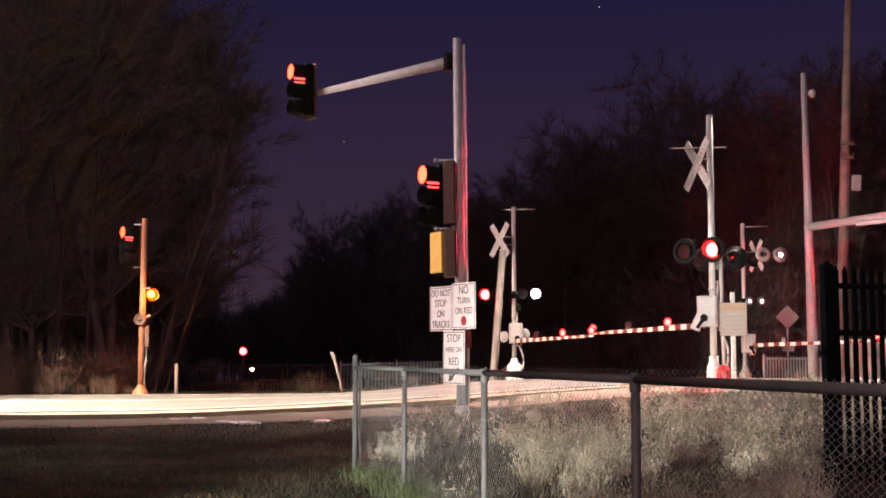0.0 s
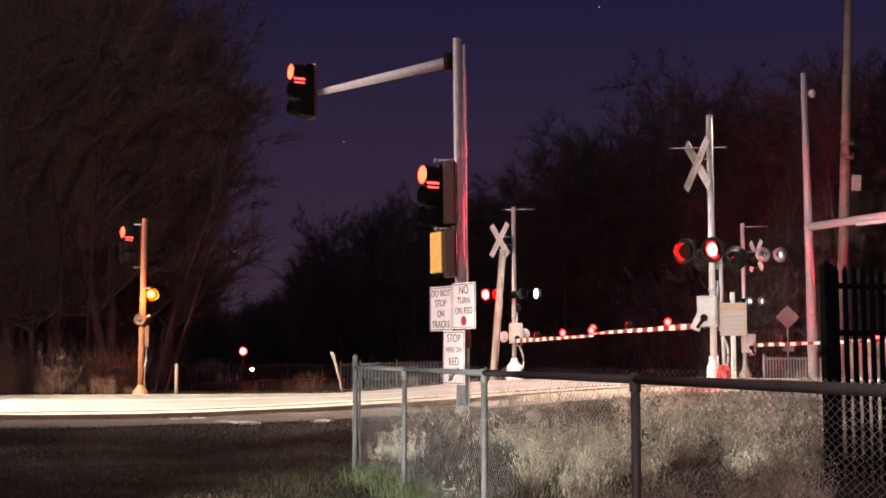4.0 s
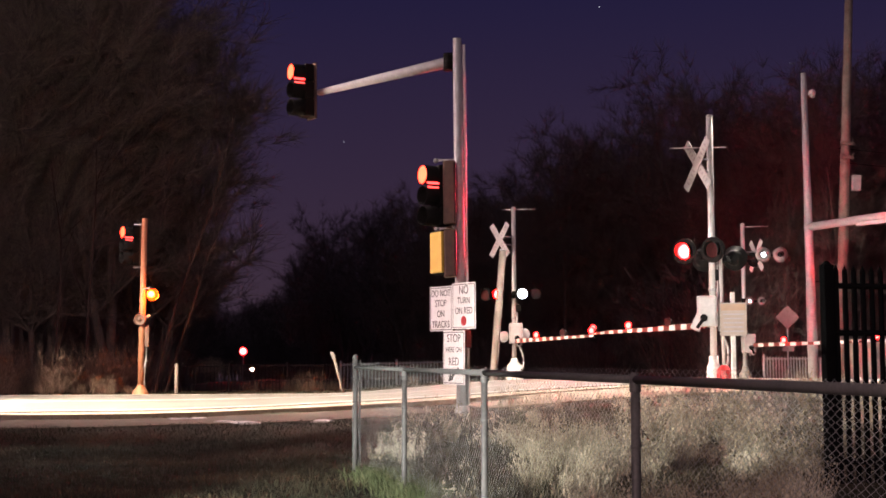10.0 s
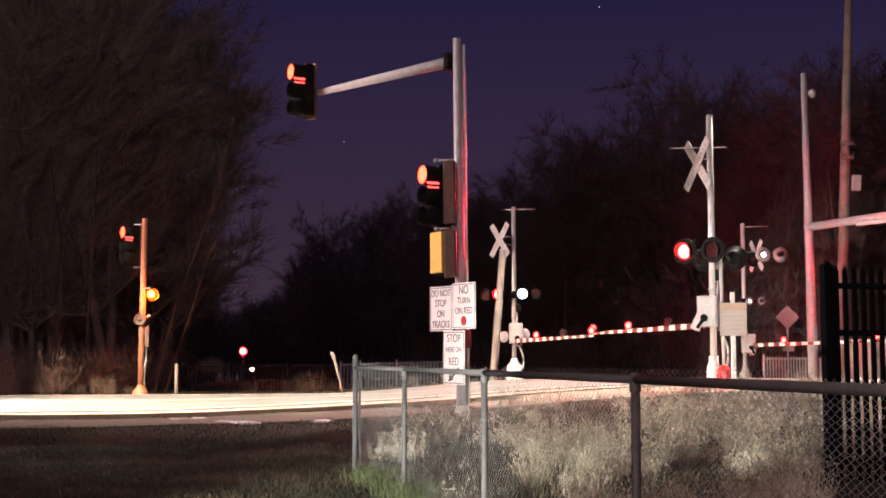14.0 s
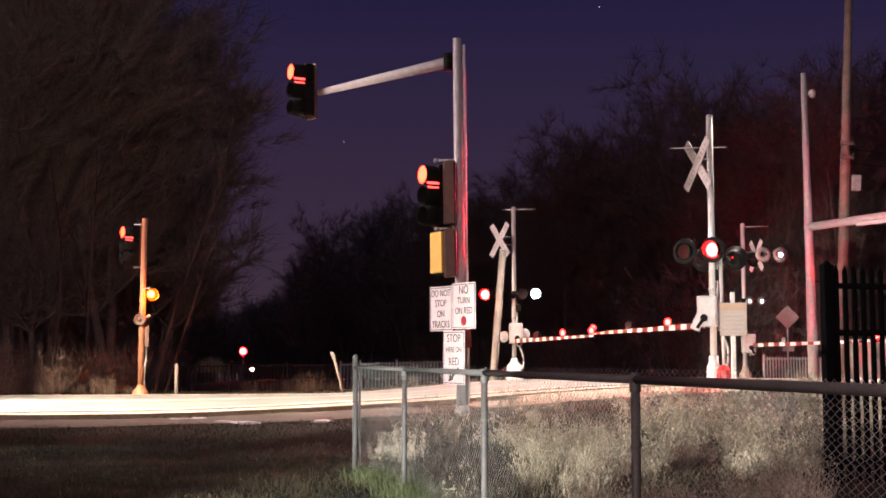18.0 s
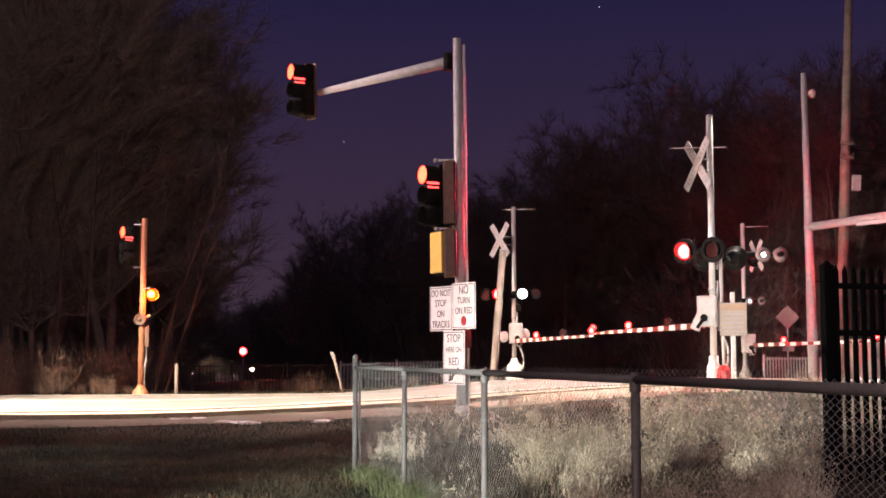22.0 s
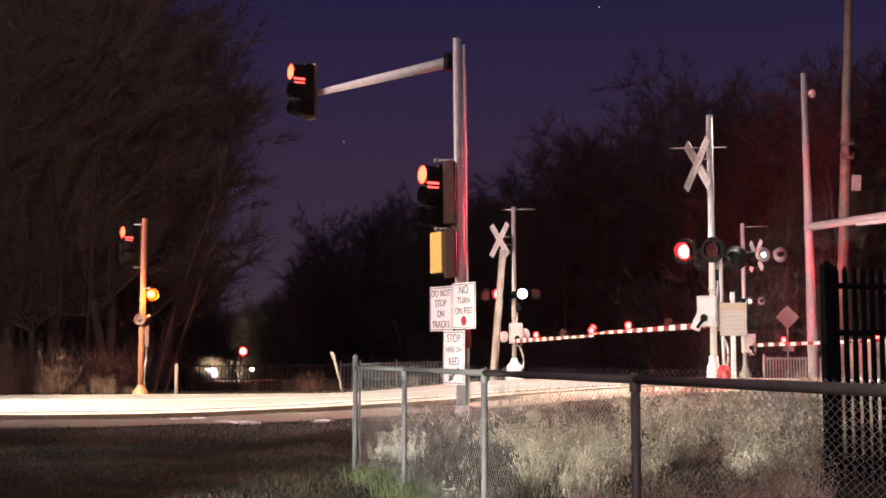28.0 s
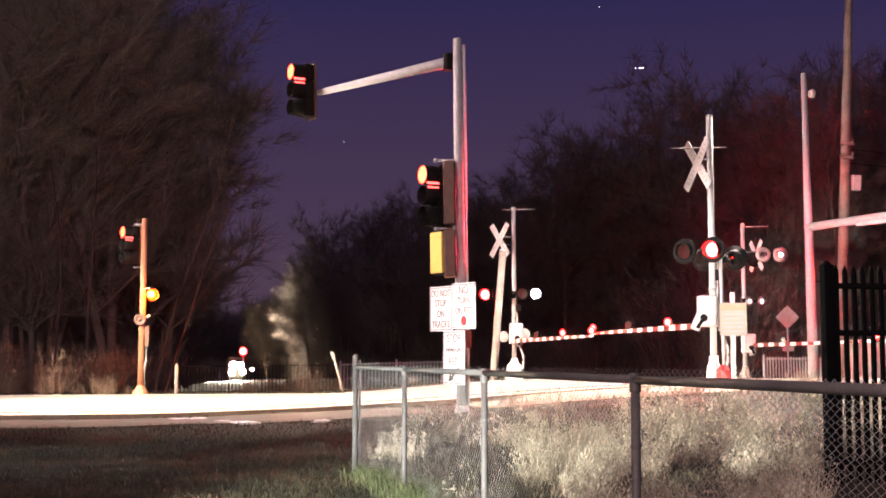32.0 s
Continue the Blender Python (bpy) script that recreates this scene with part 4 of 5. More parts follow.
def locomotive():
    """A road engine whose nose faces -y, with its base on the rail tops."""
    th = thing("locomotive", Matrix(), "dark diesel locomotive with burning headlight and ditch lights", "locomotive")
    bm = B()
    box(bm, (3.0, 19.5, 0.35), (0, 10.2, 1.35), 0.04)
    part("frame", bm, LOCO_ROOF, th)
    bm = B()
    box(bm, (2.2, 2.2, 1.35), (0, 2.2, 2.15), 0.12)
    part("nose", bm, LOCO_PAINT, th)
    bm = B()
    box(bm, (2.95, 2.6, 2.75), (0, 4.5, 2.9), 0.1)
    cab = part("cab", bm, LOCO_PAINT, th)
    for x in (-0.75, 0.75):
        bm = B()
        box(bm, (1.0, 0.04, 0.62), (x, 3.19, 3.55), 0.02)
        part("windscreen", bm, GLASS, cab)
    bm = B()
    box(bm, (1.9, 13.2, 2.5), (0, 12.6, 2.75), 0.1)
    part("hood", bm, LOCO_PAINT, th)
    bm = B()
    box(bm, (2.9, 0.15, 0.75), (0, 0.55, 0.72), 0.03)
    part("pilot", bm, LOCO_ROOF, th)
    bm = B()
    box(bm, (2.4, 5.0, 0.8), (0, 10.2, 0.8), 0.08)
    part("fuel_tank", bm, LOCO_ROOF, th)
    bm = B()
    box(bm, (0.3, 0.5, 0.3), (0, 0.3, 0.88), 0.04)
    part("coupler", bm, RAIL_STEEL, th)
    for s in (-1, 1):
        bm = B()
        rod(bm, (s * 1.35, 0.7, 1.5), (s * 1.35, 0.7, 2.5), 0.02, n=8)
        rod(bm, (s * 1.35, 0.7, 2.5), (s * 0.5, 0.7, 2.4), 0.02, n=8)
        part("handrail", bm, GATE_PAINT, th)
    for y in (3.0, 4.9, 6.8, 14.0, 15.9, 17.8):
        wheel_set(th, y)
    # lenses oversized so that the cluster fills part of the headlights' glare
    for x, z, r in ((-0.66, 2.70, 0.58), (0.66, 2.70, 0.58), (-1.0, 1.50, 0.50), (1.0, 1.50, 0.50)):
        bm = B()
        lathe(bm, [(0.02, -0.12), (r, -0.1), (r + 0.03, 0.02), (r + 0.05, 0.05), (r + 0.05, -0.05), (r + 0.02, -0.14), (0.02, -0.15)], 18, Matrix.Rotation(radians(90), 4, "X"))
        y = 1.05 if z > 2 else 0.42
        lamp = part("headlight" if z > 2 else "ditch_light", bm, LOCO_ROOF, th)
        lamp.location = (x, y, z)
        lens_disc(r, TRAIN_LIGHT, CLEAR_GLASS, lamp, -0.05)
    return th


ENGINE = locomotive()


def aircraft():
    """A small white propeller plane far off, its nose towards -y."""
    th = thing("aircraft", Matrix(), "distant white aircraft with landing lights in the night sky", "aircraft")
    bm = B()
    lathe(bm, [(0.05, -3.6), (0.35, -3.2), (0.6, -2.0), (0.62, 0.8), (0.3, 3.2), (0.1, 4.2)], 14, Matrix.Rotation(radians(-90), 4, "X"))
    part("fuselage", bm, SIGN_WHITE, th)
    for s in (-1, 1):
        bm = B()
        box(bm, (5.4, 1.3, 0.14), (s * 3.1, -0.3, -0.2), 0.05, Matrix.Rotation(radians(-4 * s), 4, "Z"))
        part("wing", bm, SIGN_WHITE, th)
        bm = B()
        rod(bm, (s * 1.9, -1.5, -0.15), (s * 1.9, 0.5, -0.15), 0.32, 0.22, 12)
        part("engine", bm, SIGN_WHITE, th)
        bm = B()
        box(bm, (1.6, 0.6, 0.08), (s * 0.9, 3.8, 0.3), 0.03)
        part("tailplane", bm, SIGN_WHITE, th)
    bm = B()
    box(bm, (0.1, 0.8, 1.4), (0, 3.7, 0.9), 0.03)
    part("tail_fin", bm, SIGN_WHITE, th)
    for x, y, z, r in ((-5.2, -1.3, 0.3, 0.36), (0.3, -3.7, -0.9, 0.5), (3.6, -1.3, 0.5, 0.42)):
        bm = B()
        rod(bm, (x, y + 0.1, z), (x, y + 0.8, z), r * 1.1, r, 12)
        lamp = part("landing_light", bm, SIGN_BACK, th)
        bm = B()
        rod(bm, (x, y, z), (x, y + 0.06, z), r, r, 14)
        part("lens", bm, LANDING, lamp)
    return th


PLANE = aircraft()


# ---- trees and brush ----
def limb(store, a, d, length, r, segs, wob, rng, sides=4):
    """A tapered crooked limb; returns places along it."""
    v, f = store
    pts, p, d = [], Vector(a), Vector(d).normalized()
    for i in range(segs + 1):
        pts.append((p.copy(), d.copy(), r * (1 - 0.8 * i / segs)))
        d = (d + Vector((rng.gauss(0, wob), rng.gauss(0, wob), rng.gauss(0.02, wob * 0.6)))).normalized()
        p = p + d * (length / segs)
    prev = None
    for p, dd, rr in pts:
        q = dd.to_track_quat("Z", "Y")
        ring = []
        for k in range(sides):
            an = 2 * math.pi * k / sides
            c = p + q @ Vector((rr * math.cos(an), rr * math.sin(an), 0))
            v.append(c[:])
            ring.append(len(v) - 1)
        if prev:
            for k in range(sides):
                f.append((prev[k], prev[(k + 1) % sides], ring[(k + 1) % sides], ring[k]))
        prev = ring
    return pts


def twig(store, a, d, length, w, rng):
    v, f = store
    side = d.cross(Vector((rng.gauss(0, 1), rng.gauss(0, 1), rng.gauss(0, 1)))).normalized() * w
    n = len(v)
    b = a + d * length * 0.5 + Vector((rng.gauss(0, 0.06), rng.gauss(0, 0.06), 0.03)) * length
    c = a + d * length
    v.extend([(a - side)[:], (a + side)[:], (b + side * 0.7)[:], (b - side * 0.7)[:], c[:]])
    f.extend([(n, n + 1, n + 2, n + 3), (n + 3, n + 2, n + 4)])


def tree(h, seed, dense, spread=0.30):
    rng = random.Random(seed)
    th = thing("tree", Matrix(), "tall bare winter tree with a dense dark crown of twigs", "tree", "trees beside the railway")
    wood, fine = ([], []), ([], [])
    stems = 1 + (seed % 2)
    for s in range(stems):
        lean = Vector((rng.gauss(0, 0.08), rng.gauss(0, 0.08), 1))
        trunk = limb(wood, (rng.gauss(0, 0.15) * s, rng.gauss(0, 0.15) * s, -0.4), lean, h * (0.92 - 0.1 * s), h * 0.009, 9, 0.05, rng, 7)
        for i in range(16):
            k = 2 + int(rng.random() * 7)
            p, d, r = trunk[min(k, 9)]
            an = rng.random() * 6.283
            out = Vector((math.cos(an), math.sin(an), 0.55 + rng.random() * 0.9))
            b1 = limb(wood, p, out, h * spread * (0.55 + 0.6 * rng.random()) * (1.15 - 0.07 * k), max(0.03, r * 0.55), 5, 0.14, rng, 5)
            for j in range(6):
                p2, d2, r2 = b1[1 + int(rng.random() * 5)]
                dd = (d2 + Vector((rng.gauss(0, 0.7), rng.gauss(0, 0.7), rng.gauss(0.3, 0.5)))).normalized()
                b2 = limb(wood, p2, dd, h * 0.10 * (0.6 + rng.random()), max(0.016, r2 * 0.6), 3, 0.2, rng, 3)
                for _ in range(dense):
                    p3, d3, r3 = b2[int(rng.random() * 4)]
                    d4 = (d3 + Vector((rng.gauss(0, 0.75), rng.gauss(0, 0.75), rng.gauss(0.15, 0.6)))).normalized()
                    twig(fine, p3 + d3 * rng.random() * 0.3, d4, 0.5 + rng.random() * 1.3, 0.005 + rng.random() * 0.009, rng)
    raw("trunk", *wood, BARK, th)
    raw("crown", *fine, TWIG, th)
    return th


TREES = [tree(20, 11, 92), tree(17, 12, 98), tree(22, 13, 92), tree(15, 14, 98)]
rng = random.Random(5)
tree_spots = []
# the row to the right of the track
for i in range(30):
    y = 60 + i * 4.3 + rng.uniform(-2, 2)
    off = 13.5 + rng.uniform(-1.5, 4)
    tree_spots.append((16.56 - 0.232 * y + off, y, rng.uniform(0.62, 0.80)))
for i in range(22):
    y = 64 + i * 5.8 + rng.uniform(-3, 3)
    tree_spots.append((16.56 - 0.232 * y + rng.uniform(18, 30), y, rng.uniform(0.68, 0.86)))
for i in range(10):
    tree_spots.append((22 + i * 2.2 + rng.uniform(-1, 1), 62 + rng.uniform(-4, 8), rng.uniform(0.8, 1.0)))
# the wood to the left
for i in range(46):
    y = 44 + 46 * rng.random() ** 1.3
    left = -0.345 * y - 6
    right = -0.215 * y
    k = rng.random()
    tree_spots.append((left * (1 - k) + right * k, y, rng.uniform(0.85, 1.15)))
for i in range(22):
    y = 95 + i * 11
    tree_spots.append((16.56 - 0.232 * y - 13 - rng.uniform(0, 9), y, rng.uniform(0.7, 1.0)))
# far woods that close the view
for i in range(30):
    y = rng.uniform(420, 600)
    tree_spots.append((rng.uniform(-0.165, -0.06) * y, y, rng.uniform(0.85, 1.1)))
for i in range(26):
    y = rng.uniform(75, 130)
    tree_spots.append((16.56 - 0.232 * y + rng.uniform(10, 16), y, rng.uniform(0.5, 0.85)))
for i in range(30):
    y = rng.uniform(240, 420)
    tree_spots.append((16.56 - 0.232 * y + rng.uniform(6, 17), y, rng.uniform(0.75, 1.05)))
# the row close to the right of the track, lower as it goes away
for i in range(34):
    y = 92 + 6.4 * i + rng.uniform(-3, 3)
    tree_spots.append((16.56 - 0.232 * y + rng.uniform(7.0, 11) + (4.5 if 205 < y < 315 else 0), y, (0.80 + 0.20 * smooth((y - 95) / 50)) * rng.uniform(0.9, 1.08)))
for i in range(12):
    y = rng.uniform(350, 480)
    tree_spots.append((16.56 - 0.232 * y + rng.uniform(5.6, 12), y, rng.uniform(0.95, 1.15)))
for i in range(10):
    y = rng.uniform(78, 104)
    tree_spots.append((16.56 - 0.232 * y + rng.uniform(9.5, 13), y, rng.uniform(0.74, 0.9)))
for i in range(10):
    y = rng.uniform(68, 80)
    tree_spots.append((16.56 - 0.232 * y + rng.uniform(13, 18), y, rng.uniform(0.72, 0.88)))
for i in range(10):
    y = rng.uniform(66, 78)
    tree_spots.append((rng.uniform(0.25, 0.36) * y, y, rng.uniform(0.7, 0.9)))
# and to its left, where the line goes out of sight behind them
for i in range(16):
    y = 78 + 4.5 * i + rng.uniform(-2, 2)
    tree_spots.append(((rng.uniform(300, 338) - 784) / 2250 * y, y, rng.uniform(0.5, 0.75)))
for i in range(26):
    y = 238 + 8 * i + rng.uniform(-3, 3)
    tree_spots.append((16.56 - 0.232 * y - rng.uniform(7, 24), y, rng.uniform(0.7, 1.0)))
for i in range(24):
    y = rng.uniform(430, 820)
    tree_spots.append((16.56 - 0.232 * y + rng.choice((-1, 1)) * rng.uniform(6, 30), y, rng.uniform(0.9, 1.2)))
for i, (x, y, s) in enumerate(tree_spots):
    src = TREES[i % 4]
    m = pose(x, y, ground_z(x, y) - 0.1, 0, 0, rng.uniform(0, 360)) @ Matrix.Scale(s, 4)
    if i < 4:
        src.matrix_basis = m
    else:
        o = copy_thing(src, m)
        o.scale = (s, s, s)


def bush(seed, h=1.6, stems=60, r=0.9, material=BRUSH, name="bush", label="dry leafless bush of thin brown stems"):
    rng = random.Random(seed)
    th = thing(name, Matrix(), label, "bush", "bushes along the road")
    wood, fine = ([], []), ([], [])
    for i in range(stems):
        an, q = rng.random() * 6.283, rng.random() ** 0.5
        a = Vector((r * 0.5 * q * math.cos(an), r * 0.5 * q * math.sin(an), -0.1))
        d = Vector((0.5 * q * math.cos(an), 0.5 * q * math.sin(an), 1)).normalized()
        b = limb(wood, a, d, h * (0.55 + 0.5 * rng.random()), 0.011, 4, 0.13, rng, 3)
        for _ in range(14):
            p, dd, _r = b[int(rng.random() * 5)]
            d2 = (dd + Vector((rng.gauss(0, 0.6), rng.gauss(0, 0.6), rng.gauss(0, 0.4)))).normalized()
            twig(fine, p, d2, 0.12 + rng.random() * 0.35, 0.004 + rng.random() * 0.005, rng)
    tagged(raw("stem", *wood, material, th), kind="stuff")
    tagged(raw("crown", *fine, material, th), kind="stuff")
    return th


thicket = []
for k in range(60):
    y = 56 + 50 * rng.random()
    thicket.append((16.56 - 0.232 * y + 7 + rng.uniform(0, 18), y, rng.uniform(1.7, 3.0)))
for k in range(40):
    y = rng.uniform(46, 80)
    thicket.append((rng.uniform(-0.40, -0.24) * y, y, rng.uniform(1.2, 2.2)))
for k in range(16):
    y = rng.uniform(110, 190)
    thicket.append((16.56 - 0.232 * y + rng.uniform(7, 14), y, rng.uniform(2.0, 3.4)))
for k in range(44):
    y = rng.uniform(140, 215)
    thicket.append((((240 + 1.4 * k) - 784) / 2250 * y, y, rng.uniform(2.4, 3.2)))
for k in range(24):
    y = rng.uniform(60, 72)
    thicket.append((rng.uniform(0.18, 0.37) * y, y, rng.uniform(2.6, 3.6)))
for k in range(30):
    y = rng.uniform(215, 330)
    thicket.append((16.56 - 0.232 * y + rng.uniform(9, 16), y, rng.uniform(2.4, 3.4)))
# low thicket between the line and the road
for k in range(6):
    y = 150 + 2.5 * k
    thicket.append(((328 + 5.5 * k - 784) / 2250 * y, y, rng.uniform(1.05, 1.3)))
THICKET = [bush(41, 1.8, 110, 1.3, TWIG, "thicket", "dark tangled thicket below the trees"), bush(42, 1.6, 110, 1.5, TWIG, "thicket", "dark tangled thicket below the trees")]
for i, (x, y, s) in enumerate(thicket):
    m = pose(x, y, ground_z(x, y) - 0.1, 0, 0, rng.uniform(0, 360)) @ Matrix.Scale(s, 4)
    if i < 2:
        THICKET[i].matrix_basis = m
    else:
        copy_thing(THICKET[i % 2], m).scale = (s, s, s)


def sapling(x, y, seed, h, lean):
    rng = random.Random(seed)
    th = thing("sapling", pose(x, y, ground_z(x, y)), "slender bare sapling with a thin reddish trunk", "tree", "saplings before the wood")
    wood, fine = ([], []), ([], [])
    trunk = limb(wood, (0, 0, -0.2), (lean, 0.05, 1), h, 0.05, 9, 0.05, rng, 6)
    for i in range(9):
        p, d, r = trunk[3 + int(rng.random() * 6)]
        b = limb(wood, p, d + Vector((rng.gauss(0, 0.4), rng.gauss(0, 0.4), 0.3)), h * rng.uniform(0.12, 0.3), r * 0.5, 4, 0.1, rng, 4)
        for _ in range(8):
            p2, d2, r2 = b[int(rng.random() * 5)]
            twig(fine, p2, (d2 + Vector((rng.gauss(0, 0.4), rng.gauss(0, 0.4), 0.2))).normalized(), rng.uniform(0.3, 0.9), 0.006, rng)
    tagged(raw("trunk", *wood, SAPLING_BARK, th), kind="stuff")
    tagged(raw("crown", *fine, SAPLING_BARK, th), kind="stuff")


for x, y, seed, h, lean in ((-8.95, 39.6, 3, 9.5, 0.13), (-8.7, 39.9, 4, 8.5, 0.24), (-11.6, 41.0, 6, 9.0, 0.05), (-12.6, 41.5, 9, 8.0, -0.03)):
    sapling(x, y, seed, h, lean)
BUSHES = [bush(21), bush(22, 1.9, 80, 1.2), bush(23, 1.2, 70, 1.0)]
spots = []
for i in range(30):
    y = 38 + rng.uniform(0, 6)
    spots.append((rng.uniform(-0.42, -0.245) * y, y, rng.uniform(0.5, 1.0)))
for i in range(14):
    x = -7 + 6 * rng.random()
    spots.append((x, 41 + rng.uniform(0, 8), rng.uniform(0.24, 0.40)))


def leafy_shrub(x, y, seed, h, r, leaves):
    """A shrub that still holds its dry leaves, beside the line."""
    rng = random.Random(seed)
    th = thing("shrub", pose(x, y, ground_z(x, y)), "tall shrub holding thin dry leaves beside the railway", "shrub", "shrubs along the line")
    wood, fine = ([], []), ([], [])
    v, f = fine
    for i in range(30):
        an, q = rng.random() * 6.283, rng.random() ** 0.5
        b = limb(wood, (0.3 * r * q * math.cos(an), 0.3 * r * q * math.sin(an), -0.2), (0.32 * r * q * math.cos(an), 0.32 * r * q * math.sin(an), 1), h * rng.uniform(0.5, 1.0), 0.05, 5, 0.14, rng, 4)
        for _ in range(leaves):
            p, d, _r = b[1 + int(rng.random() * 5)]
            c = p + Vector((rng.gauss(0, 0.32), rng.gauss(0, 0.32), rng.gauss(0, 0.4)))
            u = Vector((rng.gauss(0, 1), rng.gauss(0, 0.5), rng.gauss(0, 1))).normalized() * rng.uniform(0.05, 0.11)
            w = u.cross(Vector((rng.gauss(0, 0.5), 1, rng.gauss(0, 0.5)))).normalized() * rng.uniform(0.03, 0.07)
            n = len(v)
            v.extend([(c - u)[:], (c + w)[:], (c + u)[:], (c - w)[:]])
            f.append((n, n + 1, n + 2, n + 3))
    tagged(raw("stem", *wood, TWIG, th), kind="stuff")
    tagged(raw("foliage", *fine, THIN_LEAF, th), kind="stuff")


for x, y, seed, h, r, leaves in ((-51.2, 265, 51, 6.4, 3.0, 130), (-52.4, 268, 52, 5.6, 2.8, 110), (-49.4, 266, 53, 5.8, 3.2, 130), (-47.9, 267, 54, 4.8, 2.8, 80)):
    leafy_shrub(x, y, seed, h, r, leaves)
# tall brush beside the track, before the headlight
for x, y, s in ((-43.6, 205, 3.0), (-45.5, 206, 3.0)):
    spots.append((x, y, s))
for i, (x, y, s) in enumerate(spots):
    m = pose(x, y, ground_z(x, y) - 0.05, 0, 0, rng.uniform(0, 360)) @ Matrix.Scale(s, 4)
    src = BUSHES[i % 3]
    if i < 3:
        src.matrix_basis = m
    else:
        o = copy_thing(src, m)
        o.scale = (s, s, s)

# pale wispy stalks along the road, at the foot of the wood
WISPS = [bush(24, 1.7, 26, 0.55, name="weed_clump", label="thin pale dry stalks beside the road"), bush(25, 1.2, 22, 0.8, name="weed_clump", label="thin pale dry stalks beside the road")]
for i, (x, y, s) in enumerate(((-10.66, 34.9, 0.75), (-9.55, 35.4, 0.55), (-9.3, 35.6, 0.3), (-10.9, 34.8, 0.4), (-11.6, 34.6, 0.35), (-8.8, 36.0, 0.25), (-12.1, 34.8, 0.5), (-10.1, 35.3, 0.3), (-12.6, 34.5, 0.4))):
    m = pose(x, y, ground_z(x, y) - 0.05, 0, 0, 67 * i) @ Matrix.Scale(s, 4)
    if i < 2:
        WISPS[i].matrix_basis = m
    else:
        copy_thing(WISPS[i % 2], m).scale = (s, s, s)


# ---- grass ----
def grass(name, n, where, h0, h1, w, material, label, seed, clump=0.0, shorten=False):
    """Blades by the tens of thousands as one mesh; where(rng) gives a place or nothing."""
    rng = random.Random(seed)
    verts, faces = [], []
    for i in range(n):
        s = where(rng)
        if s is None:
            continue
        x, y = s
        z = ground_z(x, y) - 0.01
        thick = 0.5 + 0.5 * noise.noise(Vector((x * 0.9, y * 0.9, 3.1)))
        h = (h0 + (h1 - h0) * rng.random() ** 1.6) * (1 - clump + clump * 2 * thick)
        if shorten:
            h *= 0.40 + 0.60 * smooth((-plan(x, y)[1] - 9.4) / 3)
        an = rng.random() * 6.283
        dx, dy = math.cos(an) * w, math.sin(an) * w
        lx, ly = rng.gauss(0, 0.42) * h, rng.gauss(0, 0.42) * h
        k = len(verts)
        verts += [(x - dx, y - dy, z), (x + dx, y + dy, z), (x + lx * 0.4 + dx * 0.7, y + ly * 0.4 + dy * 0.7, z + h * 0.6), (x + lx * 0.4 - dx * 0.7, y + ly * 0.4 - dy * 0.7, z + h * 0.6), (x + lx * 1.3, y + ly * 1.3, z + h * (0.85 + 0.15 * rng.random()))]
        faces += [(k, k + 1, k + 2, k + 3), (k + 3, k + 2, k + 4)]
    return tagged(raw(name, verts, faces, material), label, "grass", kind="stuff")


def field(rng):
    y = 5.0 + 20.5 * rng.random()
    x0 = -1.03 + (15.0 - y) * 0.232 + 0.15 if y < 15 else -0.9 - 0.0 * y
    x = x0 + rng.random() ** 1.1 * (0.42 * y + 1.0 - x0)
    if y < 13.3 and x > 0.285 * y:          # bare ground before the iron fence
        return None
    q, p = plan(x, y)
    return None if p > (-9.1 if q > -6.4 else -9.4) + 0.5 * noise.noise(Vector((x, y, 8.0))) else (x, y)


def lawn(rng):
    y = 8.5 + 17 * rng.random()
    x1 = -1.1 + max(0, (15.0 - y) * 0.232)
    x = -0.37 * y - 0.5 + rng.random() * (x1 + 0.37 * y + 0.5)
    q, p = plan(x, y)
    return None if p > -9.25 + 0.25 * noise.noise(Vector((x * 1.5, y * 1.5, 2.0))) else (x, y)


grass("tall_dry_grass", 60000, field, 0.05, 0.20, 0.004, DRY_GRASS, "rough tall dry grass behind the wire fence", 31, 0.85, True)


